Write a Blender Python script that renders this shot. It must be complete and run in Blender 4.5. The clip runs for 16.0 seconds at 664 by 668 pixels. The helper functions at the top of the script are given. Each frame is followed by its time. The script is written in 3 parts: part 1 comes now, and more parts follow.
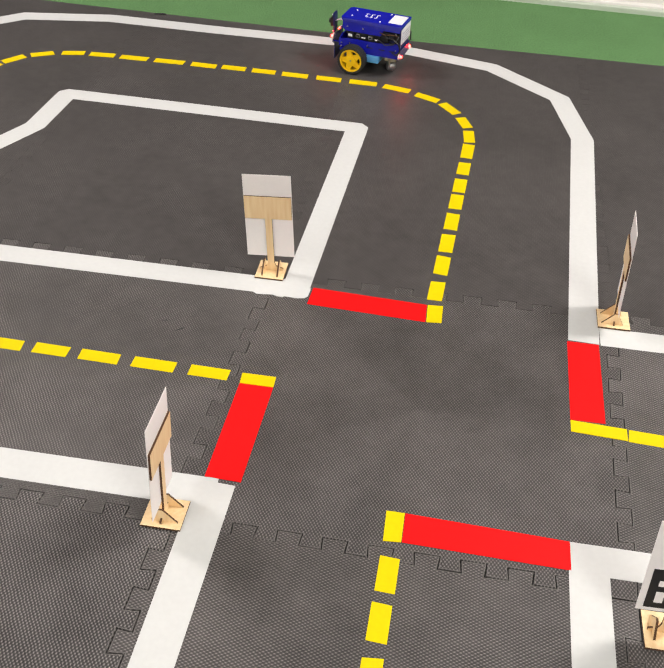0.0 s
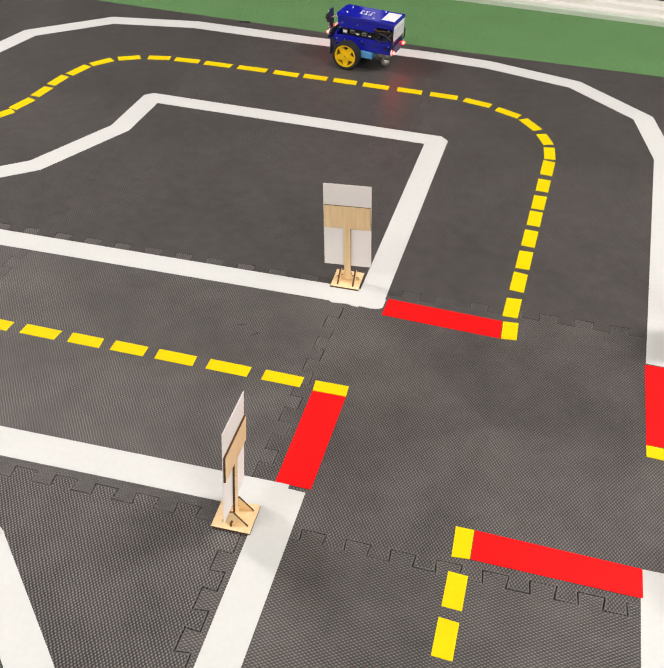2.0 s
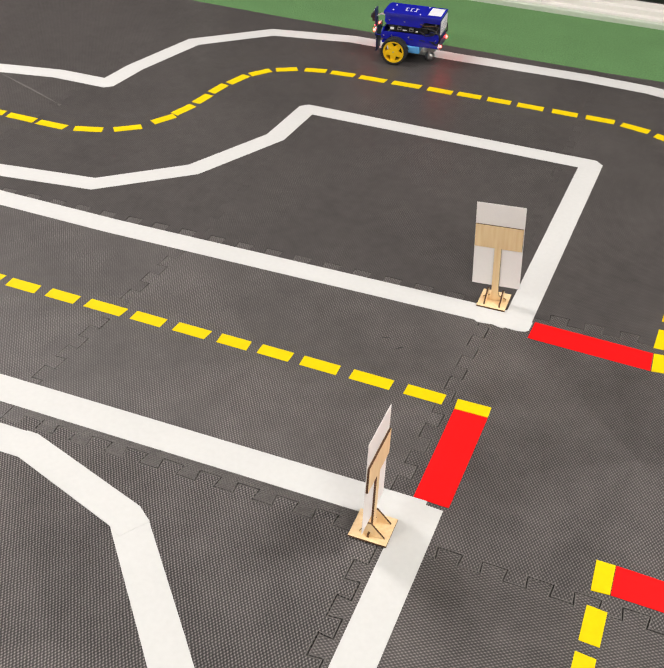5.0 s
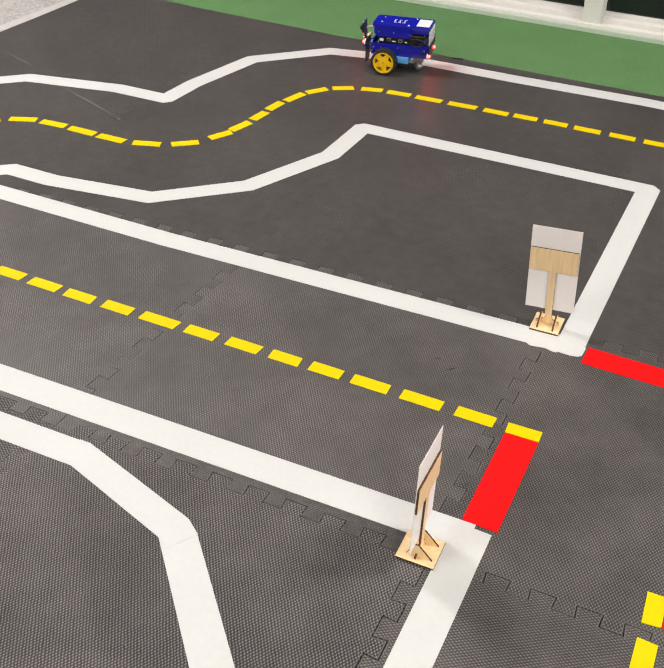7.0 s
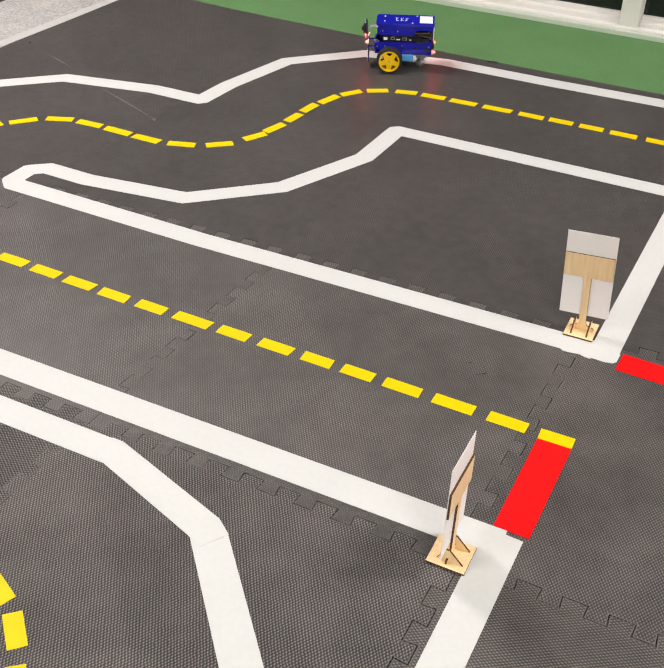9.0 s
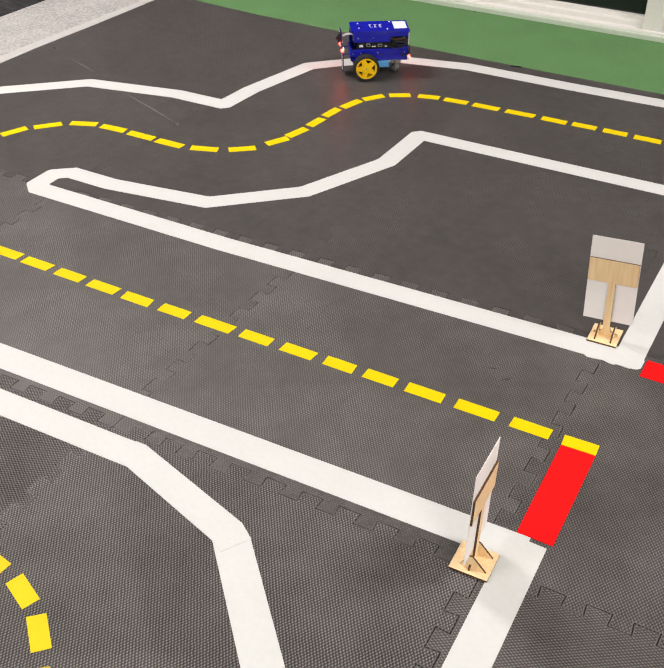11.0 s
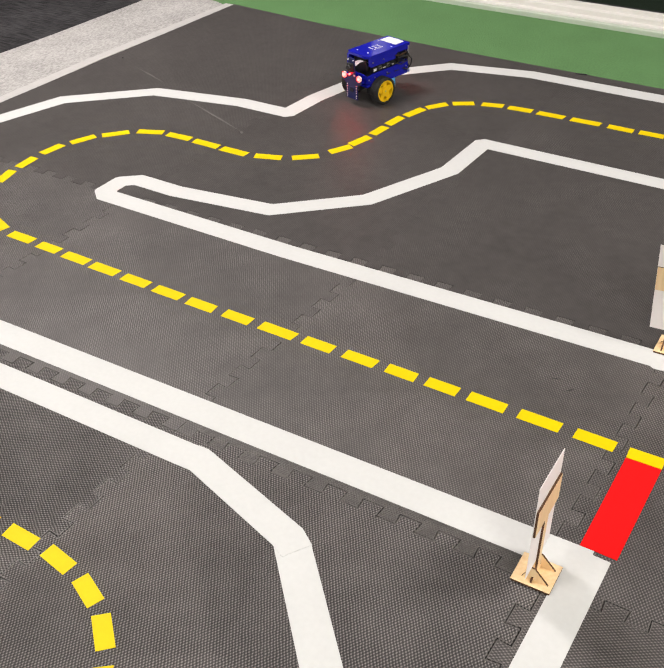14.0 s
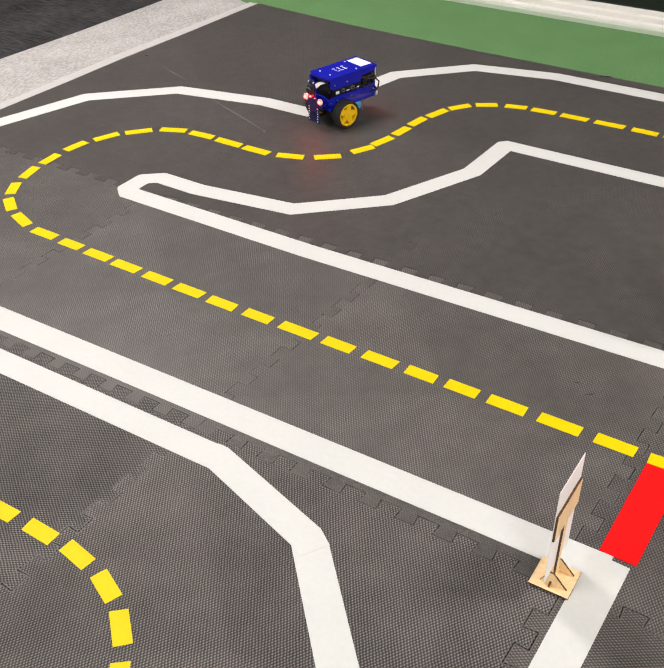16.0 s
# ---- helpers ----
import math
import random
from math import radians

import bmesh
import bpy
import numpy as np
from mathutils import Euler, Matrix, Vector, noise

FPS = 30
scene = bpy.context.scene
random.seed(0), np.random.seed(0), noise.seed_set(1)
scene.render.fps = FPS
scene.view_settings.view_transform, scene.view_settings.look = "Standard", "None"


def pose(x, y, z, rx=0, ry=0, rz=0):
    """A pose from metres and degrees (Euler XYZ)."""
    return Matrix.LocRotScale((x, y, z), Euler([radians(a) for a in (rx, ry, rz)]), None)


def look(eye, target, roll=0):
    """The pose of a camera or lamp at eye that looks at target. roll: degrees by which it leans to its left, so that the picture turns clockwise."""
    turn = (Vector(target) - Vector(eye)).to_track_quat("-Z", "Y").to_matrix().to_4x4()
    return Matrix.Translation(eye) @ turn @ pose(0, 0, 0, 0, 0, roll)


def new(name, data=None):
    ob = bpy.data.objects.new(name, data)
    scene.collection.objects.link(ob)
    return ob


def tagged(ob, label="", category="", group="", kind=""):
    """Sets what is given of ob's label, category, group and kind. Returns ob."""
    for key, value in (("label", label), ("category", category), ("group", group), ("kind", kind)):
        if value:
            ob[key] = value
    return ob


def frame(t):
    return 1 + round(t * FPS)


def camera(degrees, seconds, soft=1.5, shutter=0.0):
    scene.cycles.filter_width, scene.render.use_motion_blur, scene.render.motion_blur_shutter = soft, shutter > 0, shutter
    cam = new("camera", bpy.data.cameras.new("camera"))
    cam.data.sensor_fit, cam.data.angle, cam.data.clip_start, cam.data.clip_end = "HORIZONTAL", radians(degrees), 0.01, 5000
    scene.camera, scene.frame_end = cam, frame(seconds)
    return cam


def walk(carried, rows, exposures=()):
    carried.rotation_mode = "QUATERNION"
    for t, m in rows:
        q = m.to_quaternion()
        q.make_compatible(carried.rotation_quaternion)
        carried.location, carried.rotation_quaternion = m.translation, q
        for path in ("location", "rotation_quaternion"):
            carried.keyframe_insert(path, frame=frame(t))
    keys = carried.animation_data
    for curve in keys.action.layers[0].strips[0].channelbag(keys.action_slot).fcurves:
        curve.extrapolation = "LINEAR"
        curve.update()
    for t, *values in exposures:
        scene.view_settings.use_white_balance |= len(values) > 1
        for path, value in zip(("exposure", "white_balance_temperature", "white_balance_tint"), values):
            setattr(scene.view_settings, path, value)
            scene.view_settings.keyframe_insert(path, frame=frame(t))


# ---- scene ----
cam = camera(38.46, 16.0)
# seconds, eye, yaw, pitch, roll
PATH = [
    (0, 0.2861, -1.1204, 1.0103, 7.28, -38.72, 2.67),
    (0.5, 0.2791, -1.1248, 1.0113, 8.17, -38.63, 2.75),
    (1, 0.2767, -1.1276, 1.0134, 9.15, -38.58, 2.80),
    (1.5, 0.2683, -1.1281, 1.0140, 10.52, -38.48, 2.63),
    (2, 0.2614, -1.1265, 1.0129, 11.86, -38.33, 2.51),
    (2.5, 0.2561, -1.1277, 1.0142, 13.37, -38.25, 2.31),
    (3, 0.2485, -1.1302, 1.0134, 14.96, -38.13, 2.10),
    (3.5, 0.2400, -1.1306, 1.0128, 16.62, -38.11, 1.85),
    (4, 0.2314, -1.1341, 1.0123, 18.34, -38.11, 1.50),
    (6.5, 0.2141, -1.1507, 1.0185, 23.55, -36.87, 0.81),
    (7, 0.2099, -1.1478, 1.0177, 24.33, -36.72, 0.72),
    (7.5, 0.2047, -1.1470, 1.0148, 25.11, -36.68, 0.56),
    (8, 0.2013, -1.1459, 1.0162, 25.68, -36.73, 0.52),
    (8.5, 0.1998, -1.1472, 1.0173, 26.10, -36.73, 0.46),
    (9, 0.2019, -1.1504, 1.0178, 26.40, -36.62, 0.36),
    (11.5, 0.1948, -1.1529, 1.0196, 28.62, -36.27, -0.60),
    (12, 0.1935, -1.1566, 1.0212, 29.65, -36.15, -1.07),
    (12.5, 0.1913, -1.1549, 1.0212, 30.62, -36.05, -1.52),
    (13, 0.1920, -1.1522, 1.0186, 31.34, -35.99, -1.80),
    (13.5, 0.1886, -1.1539, 1.0199, 31.78, -35.96, -1.92),
    (14, 0.1900, -1.1589, 1.0211, 32.07, -35.86, -1.99),
    (14.5, 0.1882, -1.1628, 1.0229, 32.23, -35.81, -1.91),
    (15, 0.1868, -1.1645, 1.0229, 32.37, -35.80, -1.84),
    (15.5, 0.1864, -1.1615, 1.0222, 32.70, -35.81, -1.82),
    (16, 0.1859, -1.1604, 1.0214, 33.39, -35.84, -1.92),
]
EXPOSURE = [(0.0, 0.0), (16.0, 0.0)]
walk(cam, [(t, pose(x, y, z, 90 + pitch, 0, yaw) @ pose(0, 0, 0, 0, 0, roll)) for t, x, y, z, yaw, pitch, roll in PATH], EXPOSURE)

# the robot's way: seconds, place of the axle's middle, heading
DRIVE = [
    (0, 0.0191, 1.2585, 168.2),
    (0.5, -0.0448, 1.2700, 169.8),
    (1, -0.1059, 1.2774, 171.7),
    (1.5, -0.1636, 1.2884, 170.8),
    (2, -0.2207, 1.2992, 170.2),
    (2.5, -0.2713, 1.3094, 170.8),
    (3, -0.3332, 1.3212, 171.6),
    (3.5, -0.3972, 1.3324, 172.5),
    (4, -0.4582, 1.3388, 176.0),
    (6.5, -0.6784, 1.3424, 189.3),
    (7, -0.7440, 1.3278, 189.0),
    (7.5, -0.8031, 1.3168, 186.3),
    (8, -0.8486, 1.3119, 189.8),
    (8.5, -0.8381, 1.3163, 202.5),
    (9, -0.8418, 1.3147, 201.6),
    (11.5, -0.9883, 1.2048, 222.0),
    (12, -1.0063, 1.1867, 241.3),
    (12.5, -1.0006, 1.1944, 250.1),
    (13, -1.0141, 1.1569, 249.5),
    (13.5, -1.0318, 1.1061, 251.1),
    (14, -1.0479, 1.0493, 254.5),
    (14.5, -1.0613, 0.9954, 256.7),
    (15, -1.0736, 0.9380, 256.7),
    (15.5, -1.0917, 0.8878, 254.1),
    (16, -1.1075, 0.8383, 252.2),
]

# ---- light ----
world = bpy.data.worlds.new("world")
world.use_nodes = True
world.node_tree.nodes["Background"].inputs[0].default_value = (0.02, 0.022, 0.026, 1)
world.node_tree.nodes["Background"].inputs[1].default_value = 0.4
scene.world = world

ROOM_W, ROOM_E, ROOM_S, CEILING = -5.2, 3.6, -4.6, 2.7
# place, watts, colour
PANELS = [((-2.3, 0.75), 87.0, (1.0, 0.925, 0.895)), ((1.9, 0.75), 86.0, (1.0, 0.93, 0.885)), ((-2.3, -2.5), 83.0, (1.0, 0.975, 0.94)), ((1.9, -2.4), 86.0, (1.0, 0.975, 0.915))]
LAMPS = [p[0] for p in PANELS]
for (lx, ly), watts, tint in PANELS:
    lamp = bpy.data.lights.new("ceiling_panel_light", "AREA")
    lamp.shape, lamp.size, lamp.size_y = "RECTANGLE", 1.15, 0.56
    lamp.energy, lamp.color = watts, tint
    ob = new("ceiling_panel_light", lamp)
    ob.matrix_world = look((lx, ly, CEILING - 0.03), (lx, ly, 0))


# ---- materials ----
def nodes_of(name):
    m = bpy.data.materials.new(name)
    m.use_nodes = True
    return m, m.node_tree.nodes, m.node_tree.links, m.node_tree.nodes["Principled BSDF"]


def plain(name, color, rough=0.5, metal=0.0, spread=0.12, size=60.0, bump=0.0, spec=0.5, fine=400.0):
    """A surface whose colour varies at two scales, with a fine relief."""
    m, n, l, b = nodes_of(name)
    co = n.new("ShaderNodeTexCoord")
    n1, n2 = n.new("ShaderNodeTexNoise"), n.new("ShaderNodeTexNoise")
    n1.inputs["Scale"].default_value, n1.inputs["Detail"].default_value = size, 4
    n2.inputs["Scale"].default_value, n2.inputs["Detail"].default_value = fine, 2
    for t in (n1, n2):
        l.new(co.outputs["Object"], t.inputs["Vector"])
    add = n.new("ShaderNodeMath")
    add.operation = "MULTIPLY_ADD"
    add.inputs[1].default_value = 0.5
    l.new(n2.outputs[0], add.inputs[0])
    half = n.new("ShaderNodeMath")
    half.operation = "MULTIPLY"
    half.inputs[1].default_value = 0.5
    l.new(n1.outputs[0], half.inputs[0])
    l.new(half.outputs[0], add.inputs[2])
    ramp = n.new("ShaderNodeMapRange")
    ramp.inputs["From Min"].default_value, ramp.inputs["From Max"].default_value = 0.25, 0.75
    ramp.inputs["To Min"].default_value, ramp.inputs["To Max"].default_value = 1 - spread, 1 + spread
    l.new(add.outputs[0], ramp.inputs["Value"])
    mul = n.new("ShaderNodeVectorMath")
    mul.operation = "SCALE"
    mul.inputs[0].default_value = color
    l.new(ramp.outputs[0], mul.inputs["Scale"])
    l.new(mul.outputs[0], b.inputs["Base Color"])
    b.inputs["Roughness"].default_value, b.inputs["Metallic"].default_value = rough, metal
    b.inputs["Specular IOR Level"].default_value = spec
    if bump:
        bp = n.new("ShaderNodeBump")
        bp.inputs["Strength"].default_value, bp.inputs["Distance"].default_value = bump, 0.001
        l.new(add.outputs[0], bp.inputs["Height"])
        l.new(bp.outputs[0], b.inputs["Normal"])
    return m


def glow(name, color, strength):
    m, n, l, b = nodes_of(name)
    b.inputs["Base Color"].default_value = (*color, 1)
    b.inputs["Emission Color"].default_value = (*color, 1)
    b.inputs["Emission Strength"].default_value = strength
    return m


def math_node(n, l, op, a, b=None, c=None):
    m = n.new("ShaderNodeMath")
    m.operation = op
    for k, v in enumerate((a, b, c)):
        if v is None:
            continue
        if isinstance(v, (int, float)):
            m.inputs[k].default_value = v
        else:
            l.new(v, m.inputs[k])
    return m.outputs[0]


def foam_material(name, relief, px=0.0072, py=0.0048, rubbed=0.0, ground=0.0):
    """Black EVA foam with an embossed weave of small lozenges, scuffed and dusty, with glints painted on its knobs;
    relief: how deep the weave is and how pale its knobs; rubbed: how far it is rubbed smooth in patches; ground: how
    much darker its base is.
    """
    m, n, l, b = nodes_of(name)
    co = n.new("ShaderNodeTexCoord")
    sep = n.new("ShaderNodeSeparateXYZ")
    l.new(co.outputs["Object"], sep.inputs[0])
    warp = n.new("ShaderNodeTexNoise")
    warp.inputs["Scale"].default_value, warp.inputs["Detail"].default_value = 90.0, 2
    l.new(co.outputs["Object"], warp.inputs["Vector"])
    shift = math_node(n, l, "MULTIPLY_ADD", warp.outputs[0], 2.6, -1.3)
    sx = math_node(n, l, "SINE", math_node(n, l, "MULTIPLY_ADD", sep.outputs[0], 2 * math.pi / px, shift))
    sy = math_node(n, l, "SINE", math_node(n, l, "MULTIPLY_ADD", sep.outputs[1], 2 * math.pi / py, shift))
    weave = math_node(n, l, "MULTIPLY_ADD", math_node(n, l, "MULTIPLY", sx, sy), 0.5, 0.5)
    big, mid, cloud = (n.new("ShaderNodeTexNoise") for _ in range(3))
    big.inputs["Scale"].default_value, big.inputs["Detail"].default_value = 3.0, 5
    mid.inputs["Scale"].default_value, mid.inputs["Detail"].default_value = 38.0, 6
    cloud.inputs["Scale"].default_value, cloud.inputs["Detail"].default_value = 11.0, 4
    for t in (big, mid, cloud):
        l.new(co.outputs["Object"], t.inputs["Vector"])
    info = n.new("ShaderNodeObjectInfo")
    even = 1.0 if relief < 0.5 else 0.0
    # Knobs painted paler than the gaps, for glints and dust on the raised weave.
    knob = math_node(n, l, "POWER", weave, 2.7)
    worn = math_node(n, l, "MULTIPLY_ADD", big.outputs[0], 0.9, 0.35)
    patch = n.new("ShaderNodeTexNoise")
    patch.inputs["Scale"].default_value, patch.inputs["Detail"].default_value = 5.5, 4
    l.new(co.outputs["Object"], patch.inputs["Vector"])
    keep = n.new("ShaderNodeMapRange")
    keep.inputs["From Min"].default_value, keep.inputs["From Max"].default_value = 0.42, 0.60
    keep.inputs["To Min"].default_value, keep.inputs["To Max"].default_value = 1 - rubbed, 1.0
    l.new(patch.outputs[0], keep.inputs["Value"])
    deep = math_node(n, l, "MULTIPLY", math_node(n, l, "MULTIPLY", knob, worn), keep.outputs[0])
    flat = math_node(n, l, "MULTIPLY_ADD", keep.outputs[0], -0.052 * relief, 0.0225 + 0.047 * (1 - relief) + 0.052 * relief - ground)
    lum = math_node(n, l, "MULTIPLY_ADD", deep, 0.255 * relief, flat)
    lum = math_node(n, l, "MULTIPLY_ADD", big.outputs[0], 0.052 - 0.028 * even, math_node(n, l, "SUBTRACT", lum, 0.013 - 0.014 * even))
    lum = math_node(n, l, "MULTIPLY_ADD", mid.outputs[0], 0.036, math_node(n, l, "SUBTRACT", lum, 0.008))
    lum = math_node(n, l, "MULTIPLY_ADD", cloud.outputs[0], 0.046 - 0.026 * even, math_node(n, l, "SUBTRACT", lum, 0.024 - 0.013 * even))
    lum = math_node(n, l, "MULTIPLY_ADD", info.outputs["Random"], 0.008, math_node(n, l, "SUBTRACT", lum, 0.020))
    mul = n.new("ShaderNodeVectorMath")
    mul.operation = "SCALE"
    mul.inputs[0].default_value = (1.07, 0.977, 0.948)
    l.new(lum, mul.inputs["Scale"])
    l.new(mul.outputs[0], b.inputs["Base Color"])
    b.inputs["Roughness"].default_value = 0.46
    b.inputs["Specular IOR Level"].default_value = 0.42 if relief > 0.5 else 0.28
    bp = n.new("ShaderNodeBump")
    bp.inputs["Strength"].default_value, bp.inputs["Distance"].default_value = 0.75 * relief, 0.0009
    l.new(math_node(n, l, "MULTIPLY", weave, keep.outputs[0]), bp.inputs["Height"])
    l.new(bp.outputs[0], b.inputs["Normal"])
    return m


def carpet_material(name, color, spread, stretch=(1, 1, 1), size=260.0, bump=0.8, turn=0.0):
    m, n, l, b = nodes_of(name)
    co, mp = n.new("ShaderNodeTexCoord"), n.new("ShaderNodeMapping")
    mp.inputs["Scale"].default_value = stretch
    mp.inputs["Rotation"].default_value = (0, 0, radians(-turn))
    l.new(co.outputs["Object"], mp.inputs["Vector"])
    a, c = n.new("ShaderNodeTexNoise"), n.new("ShaderNodeTexNoise")
    a.inputs["Scale"].default_value, a.inputs["Detail"].default_value = size, 3
    c.inputs["Scale"].default_value, c.inputs["Detail"].default_value = 7.0, 5
    l.new(mp.outputs[0], a.inputs["Vector"])
    l.new(co.outputs["Object"], c.inputs["Vector"])
    f = math_node(n, l, "MULTIPLY_ADD", a.outputs[0], 1.3 * spread, 1 - 0.9 * spread)
    f = math_node(n, l, "MULTIPLY_ADD", c.outputs[0], 0.5 * spread, f)
    mul = n.new("ShaderNodeVectorMath")
    mul.operation = "SCALE"
    mul.inputs[0].default_value = color
    l.new(f, mul.inputs["Scale"])
    l.new(mul.outputs[0], b.inputs["Base Color"])
    b.inputs["Roughness"].default_value, b.inputs["Specular IOR Level"].default_value = 0.95, 0.15
    bp = n.new("ShaderNodeBump")
    bp.inputs["Strength"].default_value, bp.inputs["Distance"].default_value = bump, 0.003
    l.new(a.outputs[0], bp.inputs["Height"])
    l.new(bp.outputs[0], b.inputs["Normal"])
    return m


def ply_material():
    m, n, l, b = nodes_of("birch_plywood")
    co, mp = n.new("ShaderNodeTexCoord"), n.new("ShaderNodeMapping")
    mp.inputs["Scale"].default_value = (160, 160, 14)
    l.new(co.outputs["Object"], mp.inputs["Vector"])
    a = n.new("ShaderNodeTexNoise")
    a.inputs["Scale"].default_value, a.inputs["Detail"].default_value = 1.0, 5
    l.new(mp.outputs[0], a.inputs["Vector"])
    r = n.new("ShaderNodeValToRGB")
    r.color_ramp.elements[0].position, r.color_ramp.elements[0].color = 0.3, (0.80, 0.56, 0.30, 1)
    r.color_ramp.elements[1].position, r.color_ramp.elements[1].color = 0.75, (0.90, 0.70, 0.42, 1)
    l.new(a.outputs[0], r.inputs[0])
    l.new(r.outputs[0], b.inputs["Base Color"])
    b.inputs["Roughness"].default_value = 0.55
    return m


# Far, island and east copies have a fainter weave and a darker base.
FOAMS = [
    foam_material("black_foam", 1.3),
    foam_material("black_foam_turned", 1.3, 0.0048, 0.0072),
    foam_material("black_foam_far", 0.25, ground=0.016),
    foam_material("black_foam_far_turned", 0.25, 0.0048, 0.0072, ground=0.016),
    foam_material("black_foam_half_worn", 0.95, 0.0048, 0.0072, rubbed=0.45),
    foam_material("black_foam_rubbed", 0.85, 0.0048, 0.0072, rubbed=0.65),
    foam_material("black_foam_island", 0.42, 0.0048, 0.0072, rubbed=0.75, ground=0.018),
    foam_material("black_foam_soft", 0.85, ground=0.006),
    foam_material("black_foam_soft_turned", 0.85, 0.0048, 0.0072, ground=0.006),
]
# Smooth tile lip and ribs, coloured paler for the light their edges catch.
FOAM_LIP = plain("smooth_foam_lip_glint", (0.104, 0.096, 0.092), 0.42, spread=0.45, size=45, fine=160)
random.seed(11)
WHITE_TAPE = plain("white_tape", (0.604, 0.611, 0.604), 0.5, spread=0.045, size=7, bump=0.12, fine=120, spec=0.25)
YELLOW_TAPE = plain("yellow_tape", (0.74, 0.555, 0.001), 0.5, spread=0.05, size=20, bump=0.15, fine=150, spec=0.12)
RED_TAPE = plain("red_tape", (0.74, 0.006, 0.007), 0.5, spread=0.05, size=14, bump=0.15, fine=150, spec=0.12)
PLY = ply_material()
BURNT = plain("laser_burnt_edge", (0.10, 0.045, 0.018), 0.8, spread=0.35, size=120)
CARD = plain("white_card", (0.90, 0.86, 0.85), 0.6, spread=0.03, size=30)
INK = plain("black_ink", (0.012, 0.012, 0.013), 0.5, spread=0.1)
GREEN = carpet_material("green_carpet", (0.108, 0.224, 0.088), 0.55, size=190)
BAND = carpet_material("pale_carpet", (0.385, 0.375, 0.365), 1.05, (1.0, 0.4, 1), 230, turn=-12)
BAND_EDGE = plain("pale_trim", (0.455, 0.445, 0.435), 0.7, spread=0.10, size=30, bump=0.2)
DARK_CARPET = carpet_material("dark_carpet", (0.033, 0.032, 0.034), 3.0, (0.10, 1.0, 1), 170, turn=22)
WALL = plain("painted_wall", (0.70, 0.68, 0.64), 0.7, spread=0.03, size=4)
FRAME = plain("white_window_frame", (0.70, 0.685, 0.655), 0.4, spread=0.04, size=12, fine=60)
# Pale sill paint; its green is bounced carpet light put into the colour.
SILL = plain("sill_paint_green_bounce", (0.50, 0.56, 0.47), 0.4, spread=0.07, size=10, fine=60)
BLUE = plain("blue_anodised_metal", (0.010, 0.013, 0.39), 0.10, metal=0.0, spread=0.10, size=40)
BLUE_BOARD = plain("dark_blue_board", (0.008, 0.014, 0.10), 0.4, spread=0.2, size=150)
BLACK = plain("black_plastic", (0.012, 0.012, 0.014), 0.45, spread=0.2)
RUBBER = plain("tyre_rubber", (0.016, 0.016, 0.016), 0.75, spread=0.2)
RIM = plain("yellow_plastic", (0.92, 0.57, 0.004), 0.38, spread=0.05)
STEEL = plain("steel", (0.55, 0.55, 0.56), 0.32, metal=1.0, spread=0.08)
PALE = plain("pale_label", (0.80, 0.81, 0.84), 0.5, spread=0.04)
SKY_BLUE = plain("light_blue_wrap", (0.10, 0.36, 0.72), 0.4, spread=0.08)
LINE_GREY = plain("grey_print", (0.22, 0.24, 0.36), 0.6)
RED_LED = glow("red_led", (1.0, 0.0070, 0.0058), 125.0)
CEILING_GLOW = glow("lamp_diffuser", (1.0, 0.96, 0.91), 1.5)

# The pane's dark colour carries the unlit night outside.
glass, gn, gl, gb = nodes_of("dark_window_glass")
gb.inputs["Base Color"].default_value = (0.012, 0.014, 0.014, 1)
gb.inputs["Roughness"].default_value = 0.06
GLASS = glass


# ---- mesh helpers ----
def box(bm, x0, y0, z0, x1, y1, z1, bevel=0.0):
    v = [bm.verts.new(p) for p in ((x0, y0, z0), (x1, y0, z0), (x1, y1, z0), (x0, y1, z0), (x0, y0, z1), (x1, y0, z1), (x1, y1, z1), (x0, y1, z1))]
    faces = [bm.faces.new([v[i] for i in q]) for q in ((3, 2, 1, 0), (4, 5, 6, 7), (0, 1, 5, 4), (1, 2, 6, 5), (2, 3, 7, 6), (3, 0, 4, 7))]
    if bevel:
        bmesh.ops.bevel(bm, geom=list({e for f in faces for e in f.edges}), offset=bevel, segments=2, affect="EDGES", profile=0.6)
    return bm


def prism(bm, outline, lo, hi, axis="z"):
    """An outline of points extruded from lo to hi along an axis."""
    def at(p, h):
        return {"z": (p[0], p[1], h), "y": (p[0], h, p[1]), "x": (h, p[0], p[1])}[axis]
    a, b = [bm.verts.new(at(p, lo)) for p in outline], [bm.verts.new(at(p, hi)) for p in outline]
    bm.faces.new(a[::-1]), bm.faces.new(b)
    for k in range(len(a)):
        bm.faces.new((a[k - 1], a[k], b[k], b[k - 1]))
    return bm


def rod(bm, p, q, r0, r1=None, sides=16):
    p, q = Vector(p), Vector(q)
    m = Matrix.Translation((p + q) / 2) @ (q - p).to_track_quat("Z", "Y").to_matrix().to_4x4()
    bmesh.ops.create_cone(bm, cap_ends=True, segments=sides, radius1=r0, radius2=r0 if r1 is None else r1, depth=(q - p).length, matrix=m)
    return bm


def ball(bm, c, r, sides=12):
    bmesh.ops.create_uvsphere(bm, u_segments=sides, v_segments=sides // 2 + 2, radius=r, matrix=Matrix.Translation(c))
    return bm


